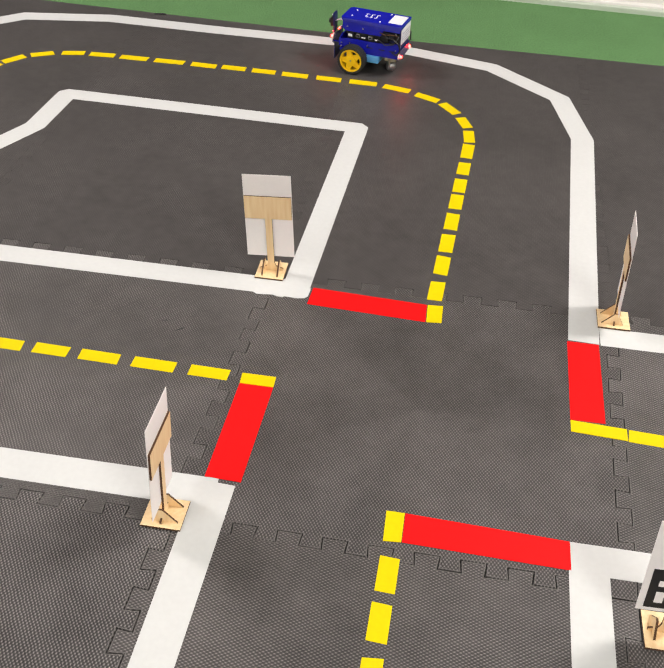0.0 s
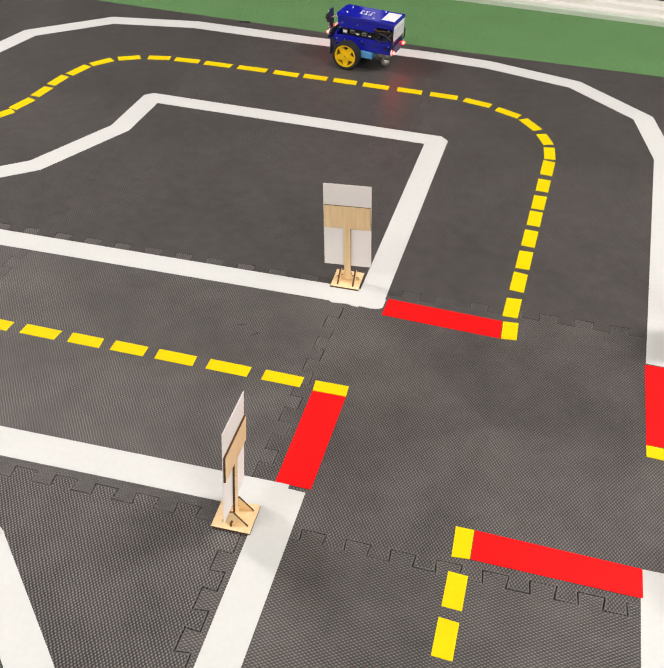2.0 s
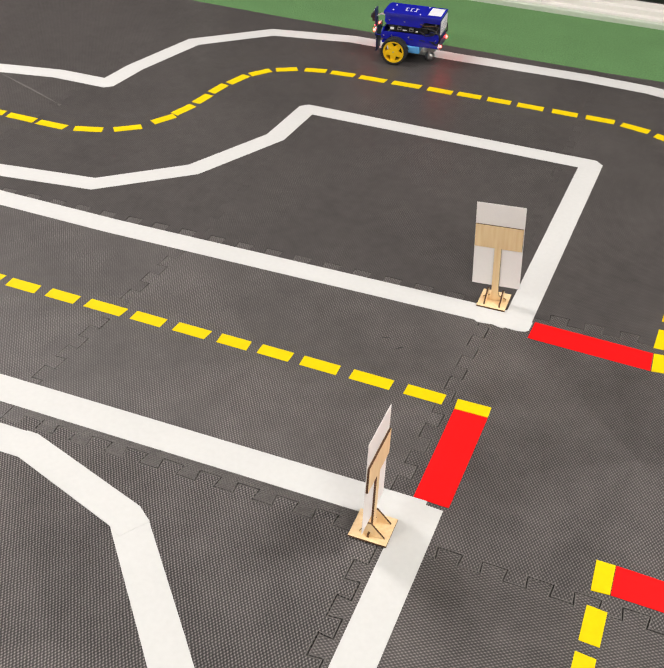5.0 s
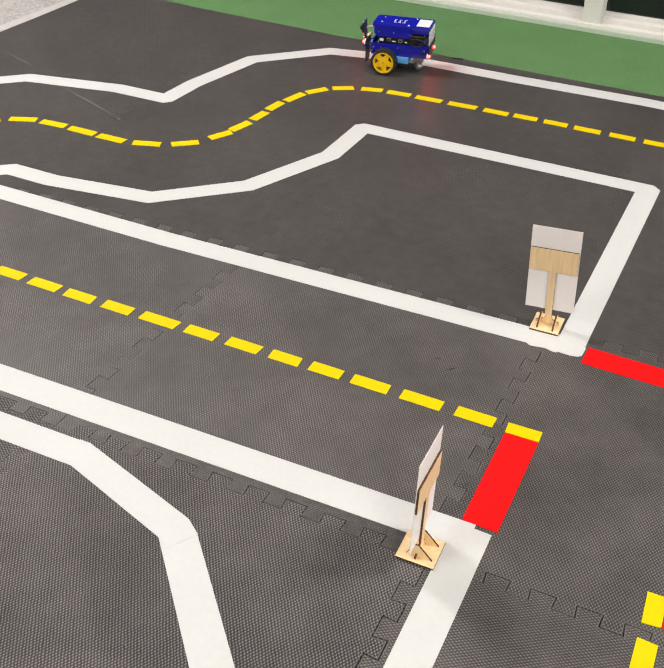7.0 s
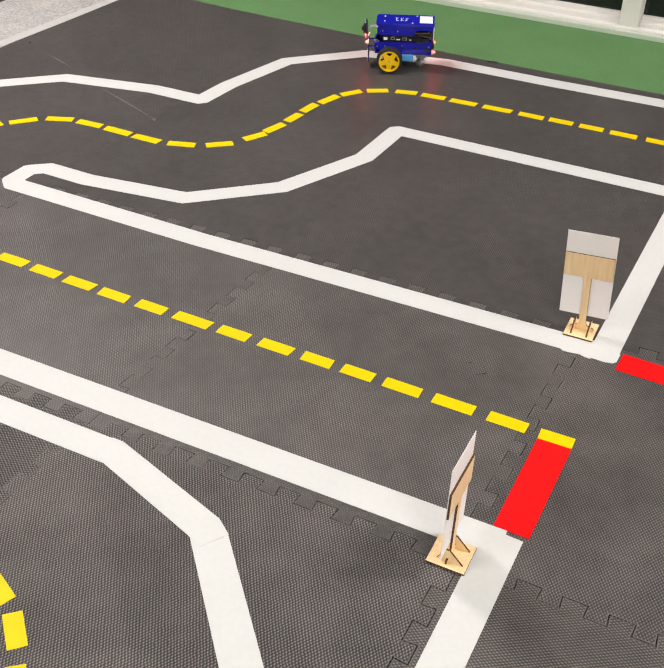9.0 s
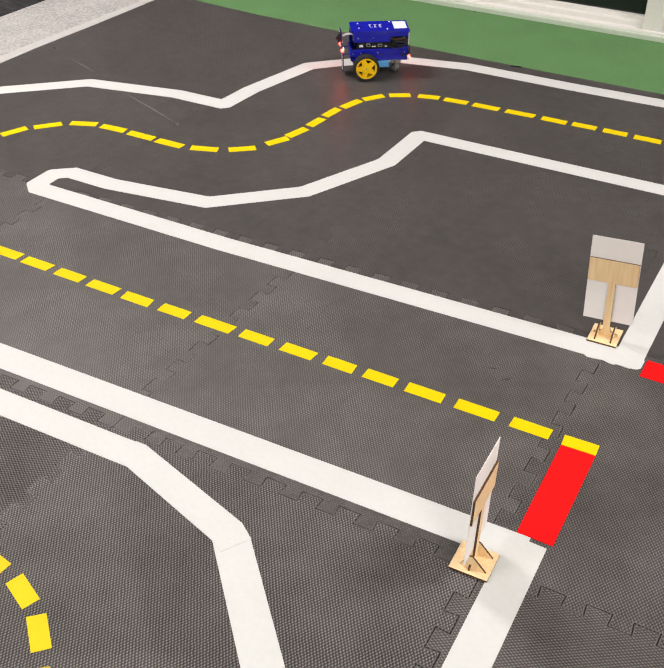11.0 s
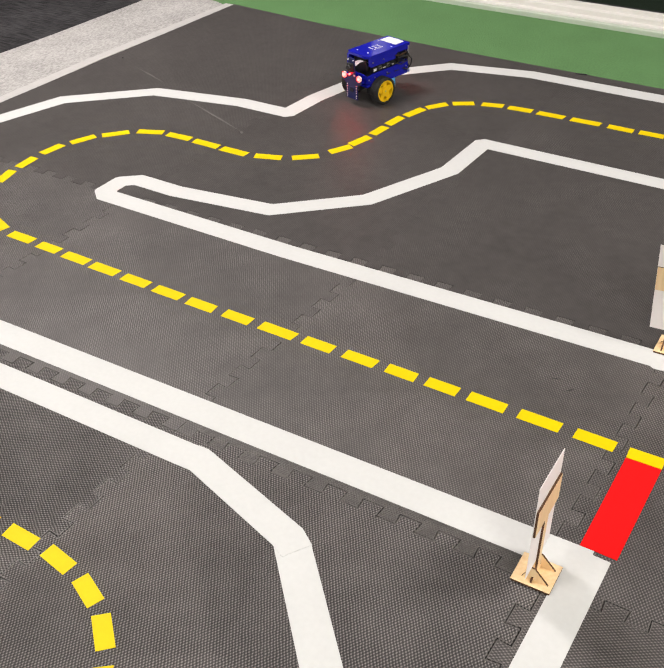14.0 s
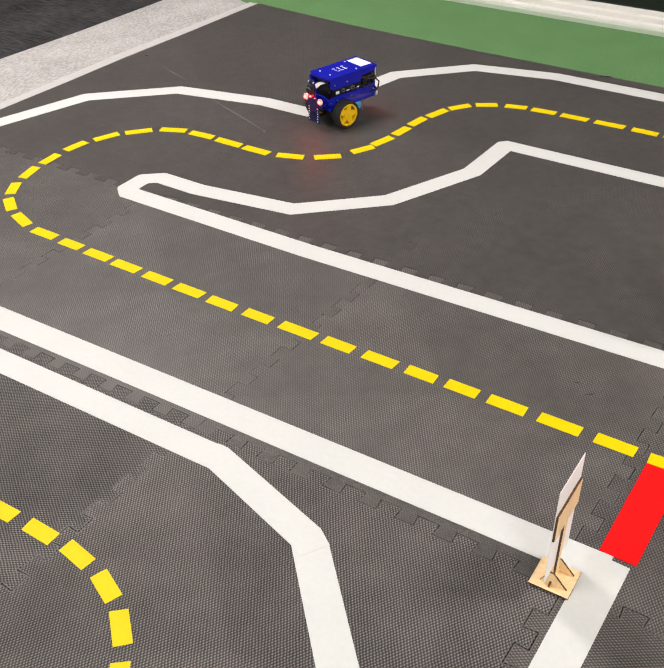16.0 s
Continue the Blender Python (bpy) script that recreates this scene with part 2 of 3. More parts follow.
def tube(bm, points, r, sides=6):
    """A bent tube through points."""
    pts = [Vector(p) for p in points]
    rings = []
    for k, p in enumerate(pts):
        d = (pts[min(k + 1, len(pts) - 1)] - pts[max(k - 1, 0)]).normalized()
        a = d.orthogonal().normalized()
        b = d.cross(a)
        if rings:
            a = (last - d * last.dot(d)).normalized()
            b = d.cross(a)
        last = a
        rings.append([bm.verts.new(p + r * (a * math.cos(2 * math.pi * s / sides) + b * math.sin(2 * math.pi * s / sides))) for s in range(sides)])
    for r0, r1 in zip(rings, rings[1:]):
        for s in range(sides):
            bm.faces.new((r0[s - 1], r0[s], r1[s], r1[s - 1]))
    bm.faces.new(rings[0][::-1]), bm.faces.new(rings[-1])
    return bm


def mesh_of(name, bm, *materials):
    bmesh.ops.recalc_face_normals(bm, faces=bm.faces[:])
    me = bpy.data.meshes.new(name)
    bm.to_mesh(me)
    bm.free()
    for m in materials:
        me.materials.append(m)
    return me


def part(name, bm, material, parent, label="", smooth=False):
    me = mesh_of(name, bm, *(material if isinstance(material, tuple) else (material,)))
    if smooth:
        me.polygons.foreach_set("use_smooth", [True] * len(me.polygons))
    ob = new(name, me)
    ob.parent = parent
    return tagged(ob, label=label)


def thing(name, label, category, at=None, group="", kind=""):
    ob = new(name)
    ob.empty_display_size = 0.05
    if at is not None:
        ob.matrix_basis = at
    return tagged(ob, label=label, category=category, group=group, kind=kind)


def curve_through(points, x):
    for (x0, y0), (x1, y1) in zip(points, points[1:]):
        if x <= x1:
            break
    return y0 + (y1 - y0) * (x - x0) / (x1 - x0)


# ---- the room ----
FLOOR_Z = -0.012


def slab(name, material, outline, lo, hi, label, category):
    ob = new(name, mesh_of(name, prism(bmesh.new(), outline, lo, hi), material))
    return tagged(ob, label=label, category=category, kind="structure")


slab("floor", DARK_CARPET, [(ROOM_W, ROOM_S), (ROOM_E, ROOM_S), (ROOM_E, 2.2), (ROOM_W, 2.2)], -0.1, FLOOR_Z, "dark grey streaked carpet floor of the room", "floor")

MAT_BACK = [(-2.2, 1.63), (-1.9, 1.588), (-1.5, 1.538), (-1.0, 1.503), (-0.4, 1.476), (0.0, 1.458), (0.83, 1.450), (1.4, 1.450)]
MAT_WEST = [(-1.2, -2.06), (0.46, -1.966), (0.96, -1.944), (1.59, -1.891), (1.8, -1.875)]
WALL_AT, WALL_TURN = (-0.295, 1.892), -2.3


def wall_y(x):
    return WALL_AT[1] + (x - WALL_AT[0]) * math.tan(radians(WALL_TURN))


green_outline = [(x, y - 0.02) for x, y in MAT_BACK[1:]] + [(ROOM_E, 1.45), (ROOM_E, wall_y(ROOM_E) + 0.1), (-2.6, wall_y(-2.6) + 0.1), (-2.6, 1.72), (-1.98, 1.60)]
slab("green_floor_strip", GREEN, green_outline, FLOOR_Z - 0.02, -0.005, "strip of green short pile carpet along the windows", "carpet")
west = [(curve_through(MAT_WEST, y), y) for y in (-1.2, 0.46, 0.96, 1.59)]
slab("pale_carpet_band", BAND, [(x - 0.035, y) for x, y in west] + [(-2.6, 1.74), (-2.6, 1.60), (-2.233, 1.55), (-2.262, 1.07), (-2.300, 0.70), (-2.40, -1.2)], FLOOR_Z - 0.02, -0.006, "pale grey carpet band edging the mat", "carpet")
slab("pale_trim_strip", BAND_EDGE, [(x, y) for x, y in west] + [(x - 0.040, y) for x, y in west[::-1]], FLOOR_Z - 0.02, -0.003, "smooth pale trim beside the black mat", "trim")

for nm, outline in (
    ("wall_west", [(ROOM_W - 0.15, ROOM_S), (ROOM_W, ROOM_S), (ROOM_W, 2.3), (ROOM_W - 0.15, 2.3)]),
    ("wall_east", [(ROOM_E, ROOM_S), (ROOM_E + 0.15, ROOM_S), (ROOM_E + 0.15, 2.3), (ROOM_E, 2.3)]),
    ("wall_south", [(ROOM_W - 0.15, ROOM_S - 0.15), (ROOM_E + 0.15, ROOM_S - 0.15), (ROOM_E + 0.15, ROOM_S), (ROOM_W - 0.15, ROOM_S)]),
):
    slab(nm, WALL, outline, -0.1, CEILING, "plain painted wall of the room", "wall")
slab("ceiling", WALL, [(ROOM_W - 0.15, ROOM_S - 0.15), (ROOM_E + 0.15, ROOM_S - 0.15), (ROOM_E + 0.15, 2.6), (ROOM_W - 0.15, 2.6)], CEILING, CEILING + 0.1, "plain white ceiling", "ceiling")

# window wall: stepped sill, rails, posts, dark panes
window = thing("window_1", "white framed floor level windows with dark panes", "window", pose(WALL_AT[0], WALL_AT[1], FLOOR_Z, 0, 0, WALL_TURN), kind="structure")
W0, W1 = -5.0, 4.2
part("window_sill", box(bmesh.new(), W0, 0.0, -0.02, W1, 0.2, 0.022, 0.003), SILL, window, "low pale sill step, tinted green for light off the carpet")
part("sill_lip", box(bmesh.new(), W0, 0.018, 0.020, W1, 0.2, 0.029, 0.003), FRAME, window, "thin raised lip")
POSTS = (-3.70, -1.22, 0.0, 2.48)
for a, b in zip((W0,) + tuple(p + 0.030 for p in POSTS), tuple(p - 0.030 for p in POSTS) + (W1,)):
    part("bottom_rail", box(bmesh.new(), a, 0.040, 0.026, b, 0.2, 0.045, 0.003), FRAME, window)
    part("glazing_bead", box(bmesh.new(), a, 0.062, 0.04, b, 0.12, 0.058, 0.003), FRAME, window)
    part("pane", box(bmesh.new(), a, 0.078, 0.05, b, 0.086, 2.1), GLASS, window, "dark glass pane")
for px in POSTS:
    part("window_frame", box(bmesh.new(), px - 0.030, 0.022, 0.02, px + 0.030, 0.2, 2.1, 0.004), FRAME, window, "white upright window post")
part("window_frame", box(bmesh.new(), W0, 0.05, 2.1, W1, 0.2, CEILING + 0.02, 0.004), WALL, window, "plain wall above the panes")
# Added black sheet, unseen behind the panes, in place of the dark outdoors.
slab("night_backdrop", BLACK, [(ROOM_W - 0.15, 2.35), (ROOM_E + 0.15, 2.35), (ROOM_E + 0.15, 2.6), (ROOM_W - 0.15, 2.6)], -0.1, CEILING, "black backdrop added for the night behind the panes", "backdrop")

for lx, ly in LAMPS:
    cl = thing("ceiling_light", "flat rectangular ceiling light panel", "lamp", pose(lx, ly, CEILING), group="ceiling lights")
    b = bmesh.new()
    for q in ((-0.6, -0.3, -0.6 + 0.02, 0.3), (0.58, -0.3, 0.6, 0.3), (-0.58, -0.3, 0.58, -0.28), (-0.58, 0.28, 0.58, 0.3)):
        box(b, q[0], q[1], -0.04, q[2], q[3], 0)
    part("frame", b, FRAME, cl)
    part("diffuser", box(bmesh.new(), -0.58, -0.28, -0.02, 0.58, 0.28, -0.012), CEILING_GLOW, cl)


# ---- tape ----
def strips(owner, name, points, width, material, z=0.0004, closed=False):
    """Straight strips of tape along a bent line, mitred; sharp corners are cut off on the outside."""
    pts = [Vector(p) for p in points]
    n, h = len(pts), width / 2
    dirs = [(pts[(k + 1) % n] - pts[k]).normalized() for k in range(n if closed else n - 1)]

    def ends(k, d_in, d_out, side, mine):
        s = Vector((-mine.y, mine.x)) * side * h
        if d_in is None or d_out is None:
            return pts[k] + s
        turn = d_in.cross(d_out)
        nrm = Vector((-(d_in.y + d_out.y), d_in.x + d_out.x)).normalized()
        reach = h / max(0.35, nrm.dot(Vector((-d_in.y, d_in.x))))
        if turn * side > 0 or abs(turn) < 0.62:
            return pts[k] + nrm * side * reach
        return pts[k] + s + (mine if mine is d_in else -mine) * h * 0.28
    last = None
    for k, d in enumerate(dirs):
        j = (k + 1) % n
        din = dirs[k - 1] if (closed or k > 0) else None
        dout = dirs[j] if (closed or j < n - 1) else None
        a0, a1 = ends(k, din, d if din is not None else None, 1, d), ends(k, din, d if din is not None else None, -1, d)
        b0, b1 = ends(j, d if dout is not None else None, dout, 1, d), ends(j, d if dout is not None else None, dout, -1, d)
        ring = [a0, a1, b1, b0]
        if din is not None:
            t = din.cross(d)
            if abs(t) >= 0.62:
                side = -1 if t > 0 else 1
                prev = pts[k] + Vector((-din.y, din.x)) * side * h + din * h * 0.28
                ring = [a0, prev, a1, b1, b0]
        bm = bmesh.new()
        verts = []
        for p in ring:
            if not verts or (p - verts[-1]).length > 1e-5:
                verts.append(p)
        prism(bm, [(p.x, p.y) for p in verts], 0.0, z + 0.00012 * (k % 2))
        part(name, bm, material, owner)


def quad_strip(owner, name, outline, material, z=0.0004, label=""):
    part(name, prism(bmesh.new(), outline, 0.0, z), material, owner, label)


def rect(x0, y0, x1, y1, lean=0.0):
    """A rectangle whose right end sits lean higher."""
    return [(x0, y0), (x1, y0 + lean), (x1, y1 + lean), (x0, y1)]


def line_thing(label, group="white lane edge lines"):
    return thing("white_tape_line", label, "floor tape", group=group)


outer = line_thing("white tape line along the outer edge of the winding road")
strips(outer, "tape_strip", [(-1.56, -0.253), (-1.80, -0.15), (-1.93, 0.10), (-1.90, 0.380), (-1.812, 0.643), (-1.612, 0.812), (-1.343, 0.859), (-1.190, 0.856), (-1.178, 0.980), (-1.122, 1.208), (-0.945, 1.370), (-0.710, 1.413), (-0.400, 1.402), (-0.036, 1.399), (0.134, 1.386), (0.366, 1.326), (0.539, 1.172), (0.585, 0.958), (0.551, 0.193)], 0.0525, WHITE_TAPE)
island = line_thing("white tape line closed round the black island")
strips(island, "tape_strip", [(-0.646, 0.919), (0.065, 0.899), (0.042, 0.2455), (-0.800, 0.2450), (-1.302, 0.2585), (-1.322, 0.276), (-1.321, 0.330), (-1.288, 0.355), (-1.172, 0.351), (-0.925, 0.380), (-0.757, 0.523), (-0.655, 0.743)], 0.0495, WHITE_TAPE, closed=True)
quad_strip(island, "tape_strip", [(-0.034, 0.224), (-0.024, 0.2155), (-0.012, 0.2165), (0.004, 0.2190), (0.014, 0.2155), (0.024, 0.2145), (0.026, 0.2185), (0.048, 0.2165), (0.062, 0.2195), (0.0675, 0.2260), (0.0690, 0.250), (0.030, 0.262), (-0.034, 0.262)], WHITE_TAPE, 0.0009, "torn end of white tape")
near = line_thing("long straight white tape line along the near road")
strips(near, "tape_strip", [(-1.56, -0.253), (0.020, -0.254)], 0.055, WHITE_TAPE)
quad_strip(near, "tape_strip", [(-0.016, -0.95), (0.036, -0.95), (0.046, -0.236), (-0.009, -0.233)], WHITE_TAPE, 0.0007)
curve = line_thing("bent white tape line of the near road's curve")
quad_strip(curve, "tape_strip", [(-1.90, -0.371), (-0.572, -0.374), (-0.572, -0.323), (-1.90, -0.320)], WHITE_TAPE, 0.0005)
quad_strip(curve, "tape_strip", [(-0.590, -0.374), (-0.568, -0.374), (-0.374, -0.436), (-0.350, -0.448), (-0.325, -0.409), (-0.352, -0.390), (-0.570, -0.322), (-0.590, -0.322)], WHITE_TAPE, 0.0010)
quad_strip(curve, "tape_strip", [(-0.378, -0.430), (-0.234, -0.585), (-0.110, -0.720), (-0.070, -0.686), (-0.187, -0.558), (-0.326, -0.409)], WHITE_TAPE, 0.0005)
east = line_thing("short white tape line beside a wooden road sign")
quad_strip(east, "tape_strip", rect(0.5795, 0.190, 1.19, 0.240), WHITE_TAPE)
south_east = line_thing("white tape corner of the near side road")
quad_strip(south_east, "tape_strip", rect(0.511, -0.300, 1.19, -0.249), WHITE_TAPE)
quad_strip(south_east, "tape_strip", [(0.500, -0.95), (0.554, -0.95), (0.561, -0.297), (0.508, -0.297)], WHITE_TAPE, 0.0007)


def stop_line(red, cap):
    ob = thing("red_stop_line", "red tape stop line with a yellow tape end", "floor tape", group="stop lines")
    quad_strip(ob, "red_strip", red, RED_TAPE, 0.0009)
    quad_strip(ob, "yellow_end", cap, YELLOW_TAPE, 0.0010, "yellow tape end")


stop_line([(0.070, 0.204), (0.280, 0.194), (0.279, 0.244), (0.073, 0.254)], [(0.2815, 0.194), (0.308, 0.197), (0.3075, 0.246), (0.2805, 0.244)])
stop_line([(-0.001, -0.226), (0.052, -0.228), (0.0565, -0.0235), (0.002, -0.0235)], [(0.002, -0.0225), (0.0565, -0.0225), (0.056, 0.002), (0.001, 0.002)])
stop_line([(0.521, -0.006), (0.5745, -0.005), (0.576, 0.190), (0.523, 0.190)], [(0.521, -0.032), (0.606, -0.037), (0.606, -0.0115), (0.521, -0.007)])
stop_line([(0.2875, -0.292), (0.511, -0.297), (0.511, -0.249), (0.2875, -0.241)], [(0.262, -0.294), (0.2865, -0.292), (0.2865, -0.241), (0.261, -0.241)])

DASH_RNG = random.Random(5)


def dashes(owner, spots, width=0.0255):
    for x, y, turn, length in spots:
        a = radians(turn)
        c, s = math.cos(a), math.sin(a)
        slant = DASH_RNG.uniform(-0.003, 0.003)
        ring = []
        for u, v in ((-length / 2, -width / 2), (length / 2, -width / 2), (length / 2 + slant, width / 2), (-length / 2 + slant * 0.6, width / 2)):
            ring.append((x + u * c - v * s, y + u * s + v * c))
        part("tape_dash", prism(bmesh.new(), ring, 0.0, 0.0005), YELLOW_TAPE, owner)


def dash_thing(label):
    return thing("yellow_dashed_line", label, "floor tape", group="dashed centre lines")


road = dash_thing("yellow tape dashes along the straight near road")
NEAR_X = (-1.336, -1.251, -1.169, -1.087, -1.000, -0.915, -0.829, -0.744, -0.654, -0.565, -0.479, -0.395, -0.318, -0.235, -0.144, -0.052)
NEAR_Y = [(-1.40, 0.025), (-1.336, 0.022), (-1.087, 0.009), (-0.829, -0.001), (-0.318, -0.003), (0.0, -0.008)]
NEAR_LEN = (0.068, 0.059, 0.067, 0.069, 0.065, 0.067, 0.065, 0.062, 0.076, 0.062, 0.064, 0.058, 0.059, 0.067, 0.071, 0.065)
dashes(road, [(x, curve_through(NEAR_Y, x), -1.5, ln) for x, ln in zip(NEAR_X, NEAR_LEN)])
bend = dash_thing("yellow tape dashes round the tight road bend")
dashes(bend, [(-1.429, 0.042, 160, 0.069), (-1.508, 0.080, 145, 0.065), (-1.562, 0.140, 122, 0.060), (-1.592, 0.218, 104, 0.063), (-1.603, 0.298, 94, 0.060), (-1.601, 0.387, 82, 0.065), (-1.571, 0.467, 66, 0.068), (-1.518, 0.535, 46, 0.071), (-1.444, 0.586, 21, 0.071), (-1.357, 0.598, 2, 0.074), (-1.269, 0.595, 178, 0.080)])
wave = dash_thing("yellow tape dashes along the winding far road")
dashes(wave, [(-1.177, 0.591, 179, 0.077), (-1.083, 0.605, 17, 0.070), (-1.000, 0.647, 37, 0.067), (-0.947, 0.724, 61, 0.062), (-0.928, 0.791, 74, 0.066), (-0.915, 0.869, 82, 0.059), (-0.908, 0.941, 81, 0.061), (-0.887, 1.016, 73, 0.069), (-0.853, 1.082, 53, 0.062), (-0.795, 1.130, 29, 0.059), (-0.722, 1.155, 13, 0.058), (-0.645, 1.162, 3, 0.066), (-0.560, 1.162, 0, 0.073), (-0.465, 1.162, 0, 0.078)])
far = dash_thing("yellow tape dashes along the straight far road and its corner")
dashes(far, [(-0.372, 1.160, 178, 0.067), (-0.293, 1.161, 179, 0.063), (-0.214, 1.159, 179, 0.062), (-0.132, 1.155, 178, 0.068), (-0.044, 1.153, 178, 0.065), (0.045, 1.150, 178, 0.071), (0.133, 1.135, 166, 0.070), (0.211, 1.101, 154, 0.065), (0.271, 1.051, 128, 0.064), (0.309, 0.983, 112, 0.055), (0.324, 0.914, 95, 0.059)])
side = dash_thing("yellow tape dashes along the straight side road")
dashes(side, [(0.324 - 0.0315 * (0.84 - y) / 0.55, y, 87, ln) for y, ln in ((0.840, 0.067), (0.758, 0.055), (0.682, 0.058), (0.613, 0.059), (0.533, 0.062), (0.453, 0.064), (0.373, 0.061), (0.291, 0.059))], 0.027)
front = dash_thing("yellow tape dashes of the road towards the camera")
dashes(front, [(0.274, -0.348, 89, 0.056), (0.272, -0.422, 89, 0.056), (0.270, -0.500, 89, 0.060), (0.270, -0.580, 90, 0.060)], 0.0265)
turn_in = dash_thing("yellow tape dashes of the near curve")
dashes(turn_in, [(-0.860, -0.600, 0, 0.056), (-0.779, -0.601, 0, 0.056), (-0.698, -0.601, 178, 0.056), (-0.621, -0.605, 170, 0.055), (-0.547, -0.625, 156, 0.054), (-0.482, -0.666, 138, 0.056), (-0.432, -0.727, 124, 0.056)])
east_road = dash_thing("yellow tape dashes of the road to the side")
dashes(east_road, [(0.649, -0.027, 177, 0.080), (0.740, -0.031, 178, 0.070)], 0.0265)


# ---- road signs ----
def wood(name, outline, lo, hi, axis, parent, label=""):
    """A laser-cut plywood piece: pale faces, burnt edges."""
    bm = prism(bmesh.new(), outline, lo, hi, axis)
    bmesh.ops.recalc_face_normals(bm, faces=bm.faces[:])
    k = "xyz".index(axis)
    for f in bm.faces:
        f.material_index = 0 if abs(f.normal[k]) > 0.9 else 1
    return part(name, bm, (PLY, BURNT), parent, label)


def road_sign(label, x, y, turn, side_lean, back_lean, marker=False, twist=0.0, raised=0.0):
    ob = thing("road_sign", label, "sign", pose(x, y, 0.0013, 0, 0, turn), group="road signs")
    wood("base_plate", [(-0.026, -0.028), (0.026, -0.028), (0.026, 0.027), (-0.026, 0.027)], 0.0, 0.003, "z", ob)
    for gx in (-0.0140, 0.0140):
        wood("gusset", [(-0.022, 0.003), (0.015, 0.003), (0.003, 0.025), (-0.002, 0.025)], gx - 0.0015, gx + 0.0015, "x", ob)
    up = pose(0, 0, 0.003, 0, 0, twist) @ pose(0, 0, 0, back_lean, side_lean, 0)
    lift = 0.014 if marker else raised
    t = wood("post", [(-0.021, 0.0), (0.021, 0.0), (0.021, 0.004), (0.0085, 0.009), (0.0062, 0.016), (0.0062, 0.104), (0.0425, 0.104), (0.0425, 0.147), (-0.0425, 0.147), (-0.0425, 0.104), (-0.0062, 0.104), (-0.0062, 0.016), (-0.0085, 0.009), (-0.021, 0.004)], -0.0015, 0.0015, "y", ob, "T-shaped plywood post")
    t.matrix_basis = up
    c = part("card", box(bmesh.new(), -0.0435, 0.0017, 0.028 + lift, 0.0435, 0.0025, 0.187 + lift), CARD, ob, "blank white card")
    c.matrix_basis = up
    if marker:
        b = part("black_square", box(bmesh.new(), -0.0355, 0.0025, 0.048, 0.0355, 0.0028, 0.119), INK, c, "black square with white cells")
        cells = bmesh.new()
        for u, v in ((1, 1), (1, 2), (1, 4), (3, 2), (2, 4), (4, 4), (5, 1), (4, 5), (3, 5)):
            s = 0.071 / 7
            x0, z0 = 0.0355 - (u + 1) * s, 0.048 + v * s
            box(cells, x0, 0.0028, z0, x0 + s, 0.0030, z0 + s)
        part("white_cells", cells, CARD, c)
    return ob


road_sign("small plywood road sign seen from behind, on the island's corner", -0.011, 0.289, 0, -4.0, -4.5)
road_sign("small plywood road sign standing on the near white line", -0.035, -0.304, 90, 2.0, 0.6)
road_sign("small plywood road sign beside the red stop line and white corner", 0.605, 0.264, -90, -3.0, 1.9, twist=-4.0, raised=0.005)
road_sign("small plywood road sign with a black square marker", 0.621, -0.373, 180, 2.5, 0.0, True)


